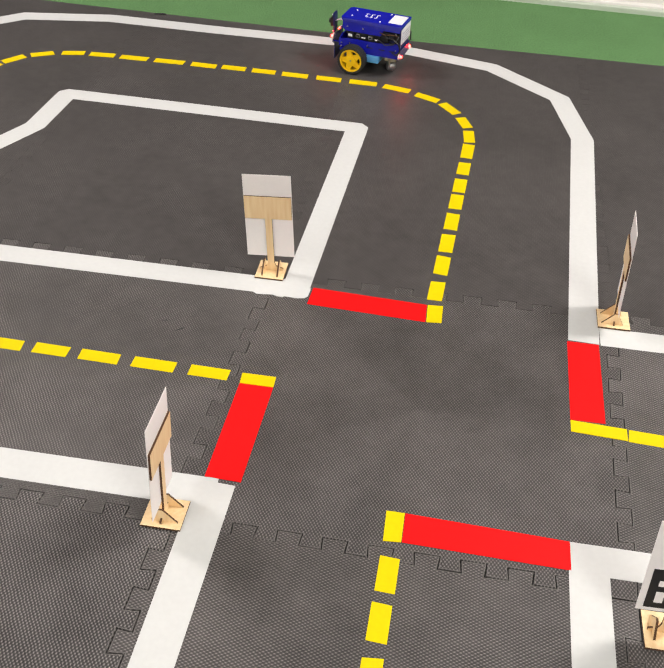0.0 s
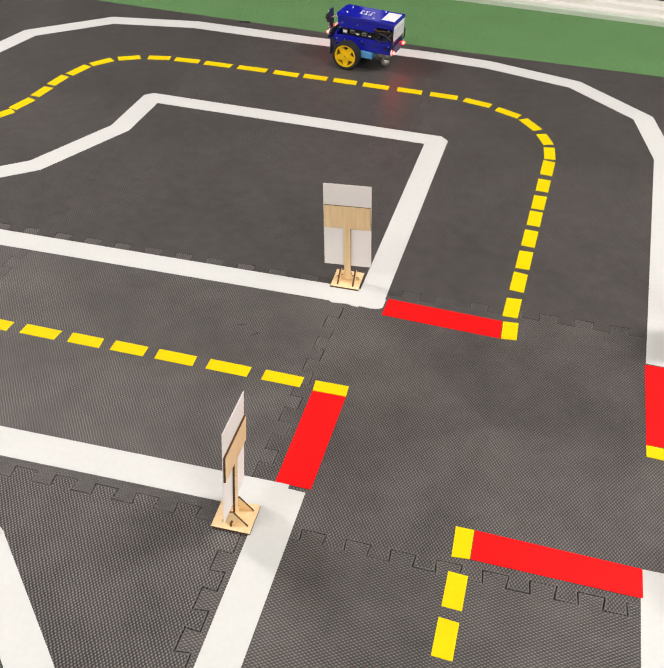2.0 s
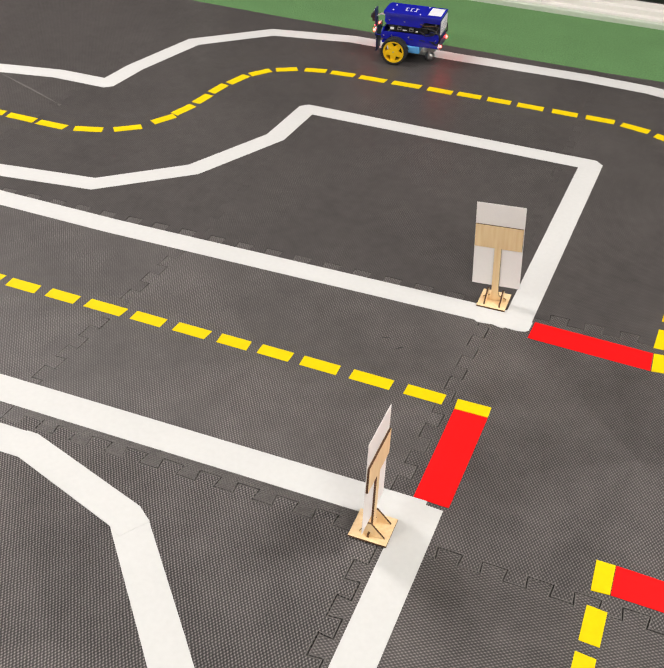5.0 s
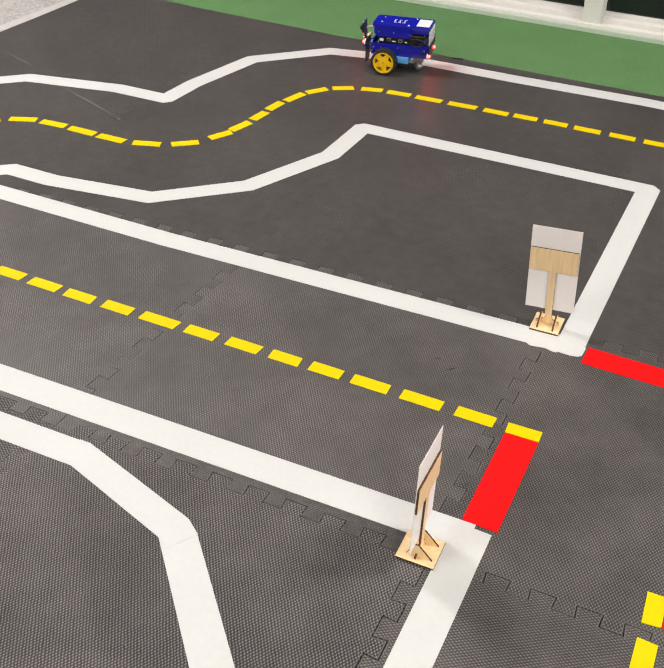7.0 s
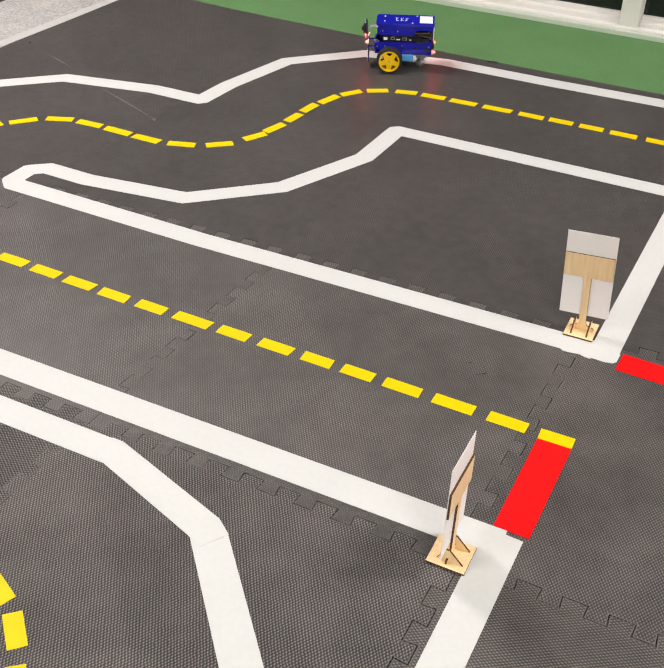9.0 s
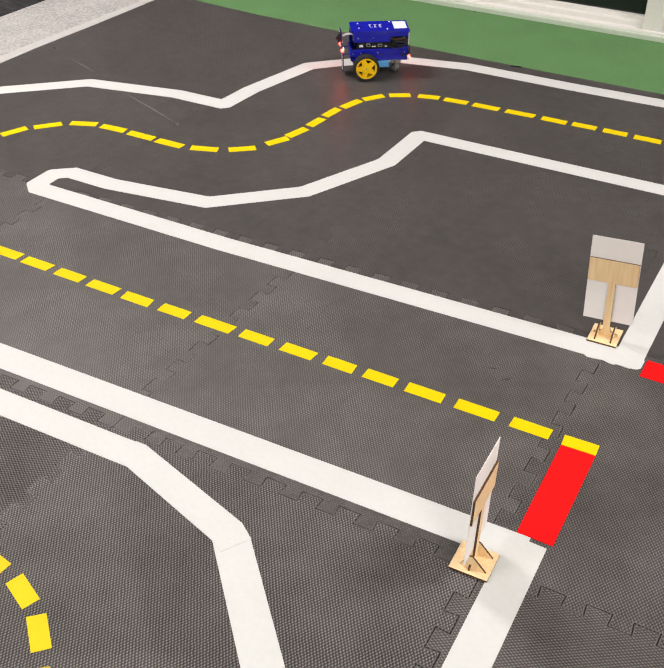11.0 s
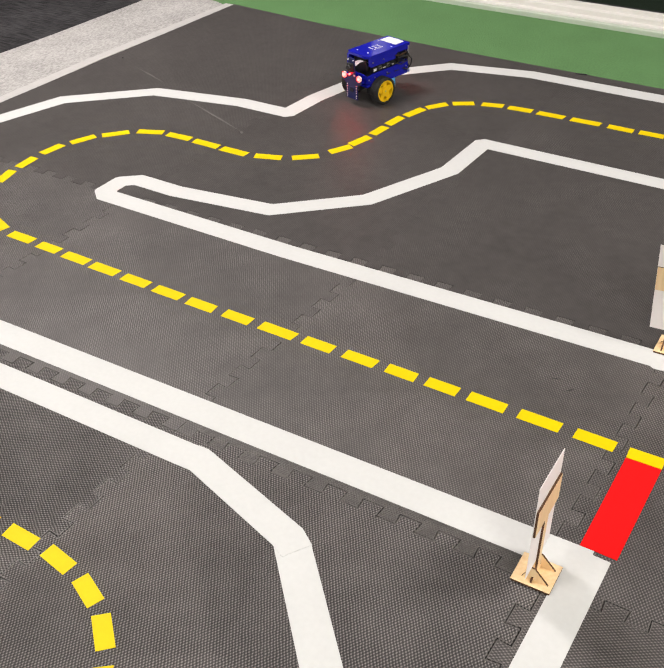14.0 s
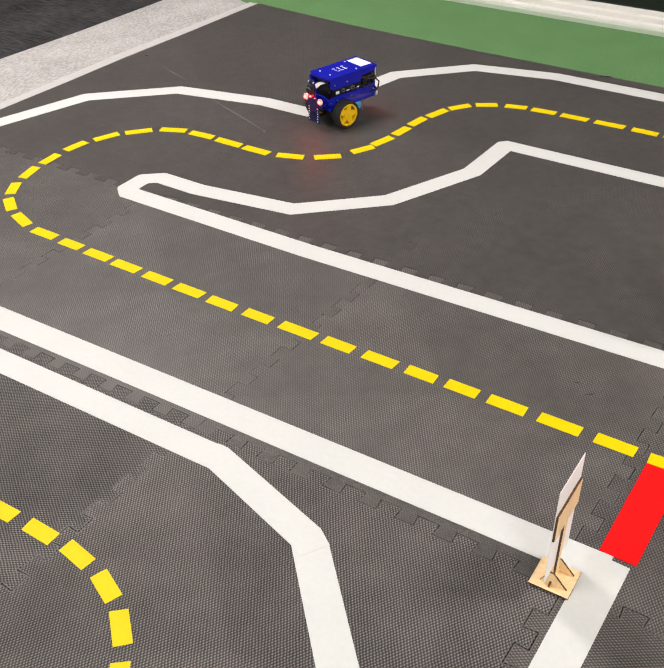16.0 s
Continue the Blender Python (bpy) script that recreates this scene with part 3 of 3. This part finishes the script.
# ---- robot ----
robot = thing("robot_car", "small blue wheeled robot car with yellow wheels and red lights", "robot")
H = 0.039
REAR = -0.117
part("chassis_plate", box(bmesh.new(), REAR - 0.004, -0.038, 0.049, 0.042, 0.038, 0.054, 0.001), BLUE, robot, "blue lower plate")
for s in (1, -1):
    y0, y1 = sorted((s * (H - 0.003), s * H))
    # skirt below, cover side above, with a dark gap of electronics between
    skirt = part("side_skirt", prism(bmesh.new(), [(REAR, 0.054), (0.020, 0.054), (0.044, 0.066), (0.044, 0.079), (0.018, 0.083), (-0.060, 0.083), (REAR, 0.089)], y0, y1, "y"), BLUE, robot, "blue folded side skirt")
    for px in (-0.100, -0.072, -0.040):
        part("slot", box(bmesh.new(), px - 0.008, y1 - 0.0012 if s > 0 else y0 - 0.0006, 0.0665, px + 0.008, y1 + 0.0006 if s > 0 else y0 + 0.0012, 0.0690), BLACK, skirt)
    part("cover_side", prism(bmesh.new(), [(REAR, 0.117), (-0.074, 0.117), (-0.066, 0.102), (0.027, 0.102), (0.035, 0.108), (0.035, 0.128), (REAR, 0.128)], y0, y1, "y"), BLUE, robot)
    i0, i1 = sorted((s * (H - 0.010), s * (H - 0.0065)))
    part("circuit_edge", box(bmesh.new(), REAR + 0.004, i0, 0.076, 0.022, i1, 0.112), BLACK, robot, "dark recessed electronics")
    for px, pz, w, h, m in ((0.013, 0.093, 0.016, 0.014, BLACK), (-0.007, 0.094, 0.011, 0.009, STEEL), (-0.022, 0.091, 0.016, 0.006, BLACK), (-0.040, 0.093, 0.012, 0.009, STEEL), (-0.056, 0.091, 0.010, 0.006, BLACK), (-0.081, 0.100, 0.012, 0.020, BLACK), (-0.097, 0.105, 0.014, 0.014, BLACK), (-0.097, 0.090, 0.012, 0.009, BLUE_BOARD), (-0.112, 0.101, 0.010, 0.018, BLACK)):
        a0, a1 = sorted((s * (H - 0.007), s * (H + 0.0012)))
        port = part("port", box(bmesh.new(), px - w / 2, a0, pz - h / 2, px + w / 2, a1, pz + h / 2, 0.0008), m, robot)
        b0, b1 = sorted((s * (H + 0.0010), s * (H + 0.0017)))
        part("port_slot", box(bmesh.new(), px - w * 0.33, b0, pz - h * 0.26, px + w * 0.33, b1, pz + h * 0.22), PALE if m is BLACK and px > -0.07 else BLACK, port)
    for px, pz in ((REAR + 0.008, 0.072), (-0.034, 0.073), (0.014, 0.072), (0.036, 0.070), (REAR + 0.010, 0.114), (-0.020, 0.114), (0.022, 0.114)):
        part("bolt", rod(bmesh.new(), (px, s * (H - 0.001), pz), (px, s * (H + 0.0022), pz), 0.0018, sides=8), STEEL, robot)
    g0, g1 = sorted((s * 0.004, s * 0.042))
    part("battery_end", box(bmesh.new(), -0.066, g0, 0.030, -0.030, g1, 0.049, 0.003), SKY_BLUE, robot, "light blue battery wrap")
    g0, g1 = sorted((s * 0.012, s * 0.039))
    part("motor", box(bmesh.new(), -0.020, g0, 0.022, 0.018, g1, 0.045, 0.002), BLACK, robot)

top = part("top_cover", prism(bmesh.new(), [(REAR - 0.004, -H - 0.002), (0.035, -H - 0.002), (0.041, -H + 0.006), (0.041, H - 0.006), (0.035, H + 0.002), (REAR - 0.004, H + 0.002)], 0.1275, 0.1345), BLUE, robot, "glossy blue top cover")
part("label", box(bmesh.new(), REAR + 0.001, -0.032, 0.1345, REAR + 0.037, 0.026, 0.1349), PALE, top, "pale label on the cover")
b = bmesh.new()
for k in range(3):
    box(b, -0.020 - k * 0.014, -0.012, 0.1345, -0.012 - k * 0.014, -0.0095, 0.1348)
    box(b, -0.016 - k * 0.014, -0.006, 0.1345, -0.0135 - k * 0.014, 0.006, 0.1348)
    box(b, -0.022 - k * 0.012, 0.009, 0.1345, -0.014 - k * 0.012, 0.0115, 0.1348)
part("print", b, PALE, top, "pale printed marks")
for sx, sy in ((0.018, 0.018), (0.018, -0.022), (-0.072, -0.030), (-0.060, 0.030)):
    part("screw", rod(bmesh.new(), (sx, sy, 0.1342), (sx, sy, 0.1362), 0.0020, sides=10), PALE, top, "white nylon screw")
part("front_bulkhead", box(bmesh.new(), 0.016, -H + 0.006, 0.052, 0.020, H - 0.006, 0.1272), BLACK, robot, "dark recessed front")
part("front_pillar", box(bmesh.new(), 0.030, -H - 0.001, 0.076, 0.040, -H + 0.006, 0.1277, 0.001), BLUE, robot)
part("front_sill", prism(bmesh.new(), [(-0.036, 0.060), (0.036, 0.060), (0.036, 0.080), (0.020, 0.084), (-0.020, 0.084), (-0.036, 0.080)], 0.040, 0.044, "x"), BLUE, robot, "blue front sill")
part("rear_panel", box(bmesh.new(), REAR - 0.002, -H + 0.003, 0.052, REAR + 0.001, H - 0.003, 0.127), BLUE_BOARD, robot)
rl = part("rear_label", box(bmesh.new(), REAR - 0.0046, -0.036, 0.088, REAR - 0.0022, 0.036, 0.126), PALE, robot, "pale rear label with lines")
b = bmesh.new()
for k in range(4):
    box(b, REAR - 0.0050, -0.032, 0.092 + 0.007 * k, REAR - 0.0045, 0.032, 0.0934 + 0.007 * k)
part("print", b, LINE_GREY, rl)

# front board with lamps, camera on its holder
board = part("front_board", prism(bmesh.new(), [(-0.021, 0.016), (0.021, 0.016), (0.021, 0.056), (0.035, 0.064), (0.035, 0.082), (-0.035, 0.082), (-0.035, 0.064), (-0.021, 0.056)], 0.0600, 0.0625, "x"), BLUE_BOARD, robot, "dark blue front circuit board")
for s in (1, -1):
    for k in range(6):
        part("contact_dot", ball(bmesh.new(), (0.0628, s * 0.0170, 0.021 + 0.0068 * k), 0.0016, 6), PALE, board)
    part("bracket", box(bmesh.new(), 0.040, s * 0.030 - 0.002, 0.066, 0.061, s * 0.030 + 0.002, 0.068), BLUE, robot)
part("board_chip", box(bmesh.new(), 0.0625, -0.006, 0.036, 0.0642, 0.006, 0.046, 0.0004), BLACK, board)
holder = part("camera_holder", box(bmesh.new(), 0.068, -0.006, 0.084, 0.072, 0.017, 0.134, 0.001), BLUE_BOARD, robot, "dark upright camera board")
part("camera_module", box(bmesh.new(), 0.071, -0.004, 0.099, 0.080, 0.015, 0.122, 0.0015), BLACK, holder, "black camera module")
part("lens", rod(bmesh.new(), (0.079, 0.005, 0.111), (0.085, 0.005, 0.1105), 0.0078, 0.0064), BLACK, holder, "black lens")
holder.matrix_basis = pose(0.066, 0, 0.084, 0, 3, 0) @ pose(-0.070, 0, -0.086)
for py, pz in ((-0.004, 0.130), (0.015, 0.130), (-0.004, 0.088), (0.015, 0.088)):
    part("bolt", rod(bmesh.new(), (0.071, py, pz), (0.0745, py, pz), 0.0017, sides=8), PALE, holder)
b = bmesh.new()
last = None
for k in range(9):
    a = k / 8
    x, z = 0.064 - 0.044 * a, 0.104 + 0.018 * math.sin(math.pi * (0.15 + 0.7 * a)) - 0.004 * a
    y0 = 0.002 + 0.010 * a
    now = [b.verts.new((x, y0, z)), b.verts.new((x, y0 + 0.017, z))]
    if last:
        b.faces.new((last[0], last[1], now[1], now[0]))
    last = now
bmesh.ops.solidify(b, geom=b.faces[:], thickness=0.0006)
part("ribbon_cable", b, PALE, robot, "white ribbon cable")
part("fan", rod(bmesh.new(), (0.0205, 0.014, 0.100), (0.030, 0.014, 0.100), 0.014, sides=20), BLACK, robot, "round dark fan")

# rear board with lamps
part("rear_board", box(bmesh.new(), REAR - 0.0046, -0.040, 0.050, REAR - 0.0022, 0.040, 0.074, 0.001), BLUE_BOARD, robot, "dark blue rear circuit board")
for s in (1, -1):
    part("spacer", rod(bmesh.new(), (REAR - 0.004, s * 0.02, 0.060), (REAR, s * 0.02, 0.060), 0.003, sides=8), STEEL, robot)
LED_SPOTS = [(0.066, 0.0280, 0.0775), (0.066, -0.0280, 0.0775), (0.064 + 0.006, 0.0, 0.0775 + 0.010), (REAR - 0.006, 0.037, 0.058), (REAR - 0.006, -0.037, 0.060)]
for x, y, z in LED_SPOTS:
    lamp_part = part("indicator_light", ball(bmesh.new(), (x, y, z), 0.0038 if y else 0.0024, 12), RED_LED, robot, "glowing red light", True)
    sx = 1 if x > 0 else -1
    # Added reflector disc: lit by the lamp, it imitates the glow around it.
    part("halo_disc", rod(bmesh.new(), (x - sx * 0.006, y, z), (x - sx * 0.0025, y, z), 0.0085 if y else 0.0045, sides=16), PALE, lamp_part, "pale disc added to catch the red halo")

# caster
part("caster_bracket", box(bmesh.new(), -0.104, -0.014, 0.030, -0.074, 0.014, 0.046, 0.002), STEEL, robot)
part("caster_ball", ball(bmesh.new(), (-0.088, 0, 0.0140), 0.0135, 16), STEEL, robot, "steel caster ball", True)
for s in (1, -1):
    part("caster_post", rod(bmesh.new(), (-0.088, s * 0.017, 0.012), (-0.088, s * 0.017, 0.045), 0.0028, sides=8), STEEL, robot)
# cables
for s in (1, -1):
    part("cable", tube(bmesh.new(), [(-0.070, s * H, 0.100), (-0.086, s * (H + 0.010), 0.106), (-0.106, s * (H + 0.014), 0.104), (-0.120, s * (H + 0.012), 0.092), (-0.122, s * (H + 0.007), 0.074), (-0.112, s * (H + 0.004), 0.062), (-0.100, s * (H + 0.002), 0.066)], 0.0020, 8), BLACK, robot, "black cable loop", True)
    part("cable", tube(bmesh.new(), [(-0.062, s * H, 0.092), (-0.082, s * (H + 0.006), 0.084), (-0.104, s * (H + 0.009), 0.090), (-0.114, s * (H + 0.006), 0.104), (-0.115, s * (H - 0.004), 0.110)], 0.0016, 8), BLACK, robot, "", True)
part("wire", tube(bmesh.new(), [(-0.064, H + 0.001, 0.112), (-0.080, H + 0.006, 0.110), (-0.098, H + 0.007, 0.113), (-0.112, H + 0.001, 0.110)], 0.0011, 6), BURNT, robot, "brown wire", True)


def wheel(s):
    w = new("wheel")
    w.parent = robot
    tyre = bmesh.new()
    n = 36
    ring = [(0.0295, 0.0125), (0.0335, 0.0130), (0.0351, 0.0112), (0.0355, 0.0), (0.0351, -0.0112), (0.0335, -0.0130), (0.0295, -0.0125)]
    rows = []
    for k in range(n):
        a = 2 * math.pi * k / n
        rows.append([tyre.verts.new((r * math.cos(a), y, r * math.sin(a))) for r, y in ring])
    for k in range(n):
        for j in range(len(ring)):
            tyre.faces.new((rows[k - 1][j - 1], rows[k][j - 1], rows[k][j], rows[k - 1][j]))
    for k in range(n):
        for side_y in (-0.0118, 0.0008):
            a = 2 * math.pi * (k + (0.5 if side_y > 0 else 0)) / n
            m = Matrix.Rotation(-a, 4, "Y") @ Matrix.Translation((0.0354, side_y + 0.0055, 0))
            r = bmesh.ops.create_cube(tyre, size=1.0)
            bmesh.ops.transform(tyre, matrix=m @ Matrix.Diagonal((0.0022, 0.0108, 0.0034, 1)), verts=r["verts"])
    part("tyre", tyre, RUBBER, w, "black treaded tyre")
    rim = bmesh.new()
    y0, y1 = (0.0050, 0.0095) if s > 0 else (-0.0095, -0.0050)
    spokes = 5
    for k in range(60):
        a0, a1 = 2 * math.pi * k / 60, 2 * math.pi * (k + 1) / 60
        prism(rim, [(r * math.cos(a), r * math.sin(a)) for r, a in ((0.0246, a0), (0.0307, a0), (0.0307, a1), (0.0246, a1))], -0.011, 0.0115 if s > 0 else 0.011, "y")
    for k in range(spokes):
        a = 2 * math.pi * k / spokes
        c, sn = math.cos(a), math.sin(a)
        prism(rim, [(u * c - v * sn, u * sn + v * c) for u, v in ((0.005, -0.0100), (0.0255, -0.0052), (0.0255, 0.0052), (0.005, 0.0100))], y0, y1, "y")
    rod(rim, (0, y0 - 0.002, 0), (0, y1 + (0.002 if s > 0 else 0), 0), 0.0122, sides=20)
    part("rim", rim, RIM, w, "yellow five-spoke rim")
    part("hub_screw", rod(bmesh.new(), (0, y1 if s > 0 else y0, 0), (0, y1 + 0.0028 if s > 0 else y0 - 0.0028, 0), 0.0022, sides=10), STEEL, w)
    return w


WHEELS = [(wheel(1), 0.0555), (wheel(-1), -0.0555)]


# ---- the foam mat, tile by tile ----
# each seam's place at the south and north end of a row of tiles
XS = (
    (None, (-1.262, -1.262), (-0.655, -0.655), (-0.030, -0.0265), (0.585, 0.590), (1.19, 1.19)),
    (None, (-1.262, -1.259), (-0.655, -0.645), (-0.0265, -0.019), (0.590, 0.5945), (1.19, 1.19)),
    (None, (-1.259, -1.236), (-0.645, -0.609), (-0.019, 0.003), (0.5945, 0.611), (1.19, 1.19)),
    (None, (-1.236, -1.225), (-0.609, -0.598), (0.003, 0.020), (0.611, 0.614), (1.19, 1.19)),
)
YS = (
    [(-2.2, -1.2), (1.2, -1.2)],
    [(-2.2, -0.916), (1.2, -0.926)],
    [(-2.2, -0.313), (-0.655, -0.312), (-0.03, -0.319), (0.59, -0.331), (1.2, -0.336)],
    [(-2.2, 0.272), (-0.62, 0.2715), (0.01, 0.2675), (1.2, 0.263)],
    None,
)
PITCH, TOOTH, DEPTH = 0.0617, 0.0345, 0.0205
# where the teeth start, by row or column of the seam and by tile
START_X = {(2, 1): -0.709, (2, 2): -0.1214, (2, 3): 0.058, (3, 2): -0.0985, (3, 3): 0.094}
START_Y = {(3, 1): -0.397, (3, 2): -0.1049, (2, 2): -0.2148}


def toothed(p, q, along, start):
    """Points from p to q with dovetail teeth, counted from start, so that neighbours fit."""
    p, q = Vector(p), Vector(q)
    d = (q - p).normalized()
    s = Vector((-d.y, d.x)) * DEPTH
    out = []
    for k in range(math.floor((p[along] - start) / PITCH), math.ceil((q[along] - start) / PITCH) + 1):
        lo = start + k * PITCH
        hi = lo + TOOTH
        if lo < p[along] + 0.014 or hi > q[along] - 0.014:
            continue
        for u, v in ((lo + 0.0020, 0), (lo, 1), (hi, 1), (hi - 0.0020, 0)):
            out.append(p + d * ((u - p[along]) / d[along]) + s * v)
    return out


def inset(ring, by):
    n, out = len(ring), []
    for k in range(n):
        a, b, c = ring[k - 1], ring[k], ring[(k + 1) % n]
        d0, d1 = (b - a).normalized(), (c - b).normalized()
        n0, n1 = Vector((-d0.y, d0.x)), Vector((-d1.y, d1.x))
        m = n0 + n1
        m = m / max(0.5, m.dot(n0)) if m.length > 1e-6 else n0
        out.append(b + m * by[k])
    return out


mat = thing("foam_mat", "black interlocking foam mat with an embossed weave", "floor mat", kind="structure")


def tile(i, j):
    def corner(col, row):
        y = curve_through(YS[row], XS[j][col][row - j]) if XS[j][col] and YS[row] else None
        if XS[j][col] is None:
            y = YS[row][0][1] if YS[row] else 1.587
            return Vector((curve_through(MAT_WEST, y), y))
        x = XS[j][col][row - j]
        return Vector((x, curve_through(MAT_BACK, x) if y is None else y))
    sw, se, ne, nw = corner(i, j), corner(i + 1, j), corner(i + 1, j + 1), corner(i, j + 1)
    ring = [sw]
    ring += toothed(sw, se, 0, START_X.get((j, i), 0.02)) if j > 0 else []
    ring.append(se)
    ring += toothed(se, ne, 1, START_Y.get((i + 1, j), 0.01)) if i + 1 < len(XS[j]) - 1 else []
    ring.append(ne)
    if YS[j + 1] is not None:
        ring += toothed(nw, ne, 0, START_X.get((j + 1, i), 0.02))[::-1]
    else:
        ring += [Vector(p) for p in MAT_BACK if nw.x + 0.01 < p[0] < ne.x - 0.01][::-1]
    ring.append(nw)
    ring += toothed(sw, nw, 1, START_Y.get((i, j), 0.01))[::-1] if i > 0 else []
    c = Vector(((sw.x + se.x) / 2, (sw.y + ne.y) / 2))
    bm = bmesh.new()
    layers = []
    wide = 0.0011 if j < 3 else 0.0002
    gap = [wide * random.uniform(0.45, 1.6) for _ in ring]
    if j < 3:
        layers.append([bm.verts.new((p.x - c.x, p.y - c.y, 0.0)) for p in inset(ring, [g + 0.0012 for g in gap])])
    for by, z in ((1.0, 0.0), (0.45, -0.0009), (0.12, FLOOR_Z + 0.0005)):
        layers.append([bm.verts.new((p.x - c.x, p.y - c.y, z)) for p in inset(ring, [g * by for g in gap])])
    bm.faces.new(layers[0])
    for a, b2 in zip(layers, layers[1:]):
        for k in range(len(ring)):
            f = bm.faces.new((a[k - 1], a[k], b2[k], b2[k - 1]))
            f.material_index = 1 if j < 3 and a is layers[0] else 0
    me = bpy.data.meshes.new("foam_tile")
    bm.normal_update()
    bmesh.ops.triangulate(bm, faces=[f for f in bm.faces if len(f.verts) > 4])
    bmesh.ops.recalc_face_normals(bm, faces=bm.faces[:])
    bm.to_mesh(me)
    bm.free()
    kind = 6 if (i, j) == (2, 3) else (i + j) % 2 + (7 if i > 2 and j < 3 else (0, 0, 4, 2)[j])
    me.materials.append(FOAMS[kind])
    me.materials.append(FOAM_LIP)
    ob = new("foam_tile", me)
    ob.parent = mat
    ob.location = (c.x, c.y, 0)


for i in range(len(XS[0]) - 1):
    for j in range(len(YS) - 1):
        tile(i, j)

# fine ribs along the edge of one tile, between the teeth of its neighbour
ribs = bmesh.new()
for k in range(11):
    for a, b in zip([-0.1214 + PITCH * m for m in range(-8, 2)], [-0.1214 + PITCH * m for m in range(-7, 3)]):
        y = -0.2835 - 0.0031 * k
        lower = y < -0.2935
        x0, x1 = (a + TOOTH + 0.001 if lower else a), min(b - 0.001 if lower else b, -0.032)
        if x1 - x0 > 0.004:
            box(ribs, x0, y - 0.0006, -0.0002, x1, y + 0.0006, 0.0007)
part("ribbed_edge", ribs, FOAM_LIP, mat, "finely ribbed foam edge")


SCUFF = plain("scuffed_foam", (0.125, 0.118, 0.112), 0.6, spread=0.25, size=50)


def mark(name, material, p, q, width, height=0.0003, label=""):
    p, q = Vector(p), Vector(q)
    d = (q - p).normalized()
    s = Vector((-d.y, d.x)) * width / 2
    m = (p + q) / 2 + s * 0.4
    part(name, prism(bmesh.new(), [tuple(v) for v in (p, m - s, q, m + s)], -0.0002, height), material, mat, label)


mark("scuff", SCUFF, (-1.788, 0.938), (-1.640, 0.880), 0.006, label="faint pale scuff")
mark("scuff", SCUFF, (-1.500, 0.808), (-1.224, 0.695), 0.006, label="faint pale scuff")
mark("scuff", SCUFF, (-1.235, 0.700), (-1.222, 0.688), 0.010, label="faint pale scuff")
mark("nick", BLACK, (-0.136, 0.084), (-0.120, 0.098), 0.003, label="small dark tear")
mark("nick", BLACK, (-0.165, 0.108), (-0.150, 0.112), 0.0025, label="small dark tear")
scrap = tagged(new("foam_scrap", mesh_of("foam_scrap", tube(bmesh.new(), [(-0.600, 1.4745, 0.002), (-0.588, 1.4735, 0.0028), (-0.576, 1.4760, 0.0030), (-0.568, 1.4790, 0.002)], 0.0018, 6), BLACK)), label="curled black foam scrap at the mat's edge", category="scrap")


def crumb(label, x, y, z, size, material):
    bm = ball(bmesh.new(), (0, 0, 0), size, 8)
    for v in bm.verts:
        v.co *= 0.7 + 0.5 * noise.noise(v.co * 300)
        v.co.z *= 0.6
    ob = tagged(new("dirt_crumb", mesh_of("dirt_crumb", bm, material)), label=label, category="crumb", group="crumbs")
    ob.location = (x, y, z)


crumb("tiny dark crumb lying on the black mat", -1.883, 0.981, 0.0022, 0.004, BLACK)
crumb("tiny dark crumb on the green carpet by the sill", -0.873, 1.903, -0.003, 0.003, BLACK)
for x, y, size in ((-0.93, -0.075, 0.0016), (-1.02, -0.13, 0.0012), (-0.78, 0.12, 0.0012), (-0.62, -0.30, 0.0012), (-0.575, -0.08, 0.0014), (-1.10, 0.10, 0.0012)):
    crumb("tiny pale speck of dust on the black mat", x, y, 0.0006, size, SCUFF)


# ---- what moves ----
def motions():
    walk(robot, [(t, pose(x, y, 0.0, 0, 0, h)) for t, x, y, h in DRIVE])
    step = 0.2
    for w, wy in WHEELS:
        rows, rolled, last = [], 0.0, None
        for k in range(int(16.0 / step) + 1):
            t = k * step
            x = np.interp(t, [r[0] for r in DRIVE], [r[1] for r in DRIVE])
            y = np.interp(t, [r[0] for r in DRIVE], [r[2] for r in DRIVE])
            h = radians(np.interp(t, [r[0] for r in DRIVE], [r[3] for r in DRIVE]))
            spot = (x - wy * math.sin(h), y + wy * math.cos(h))
            if last is not None:
                rolled += ((spot[0] - last[0]) * math.cos(h) + (spot[1] - last[1]) * math.sin(h)) / 0.0365
            last = spot
            rows.append((t, pose(0, wy, 0.0367) @ Matrix.Rotation(rolled, 4, "Y")))
        walk(w, rows)


motions()
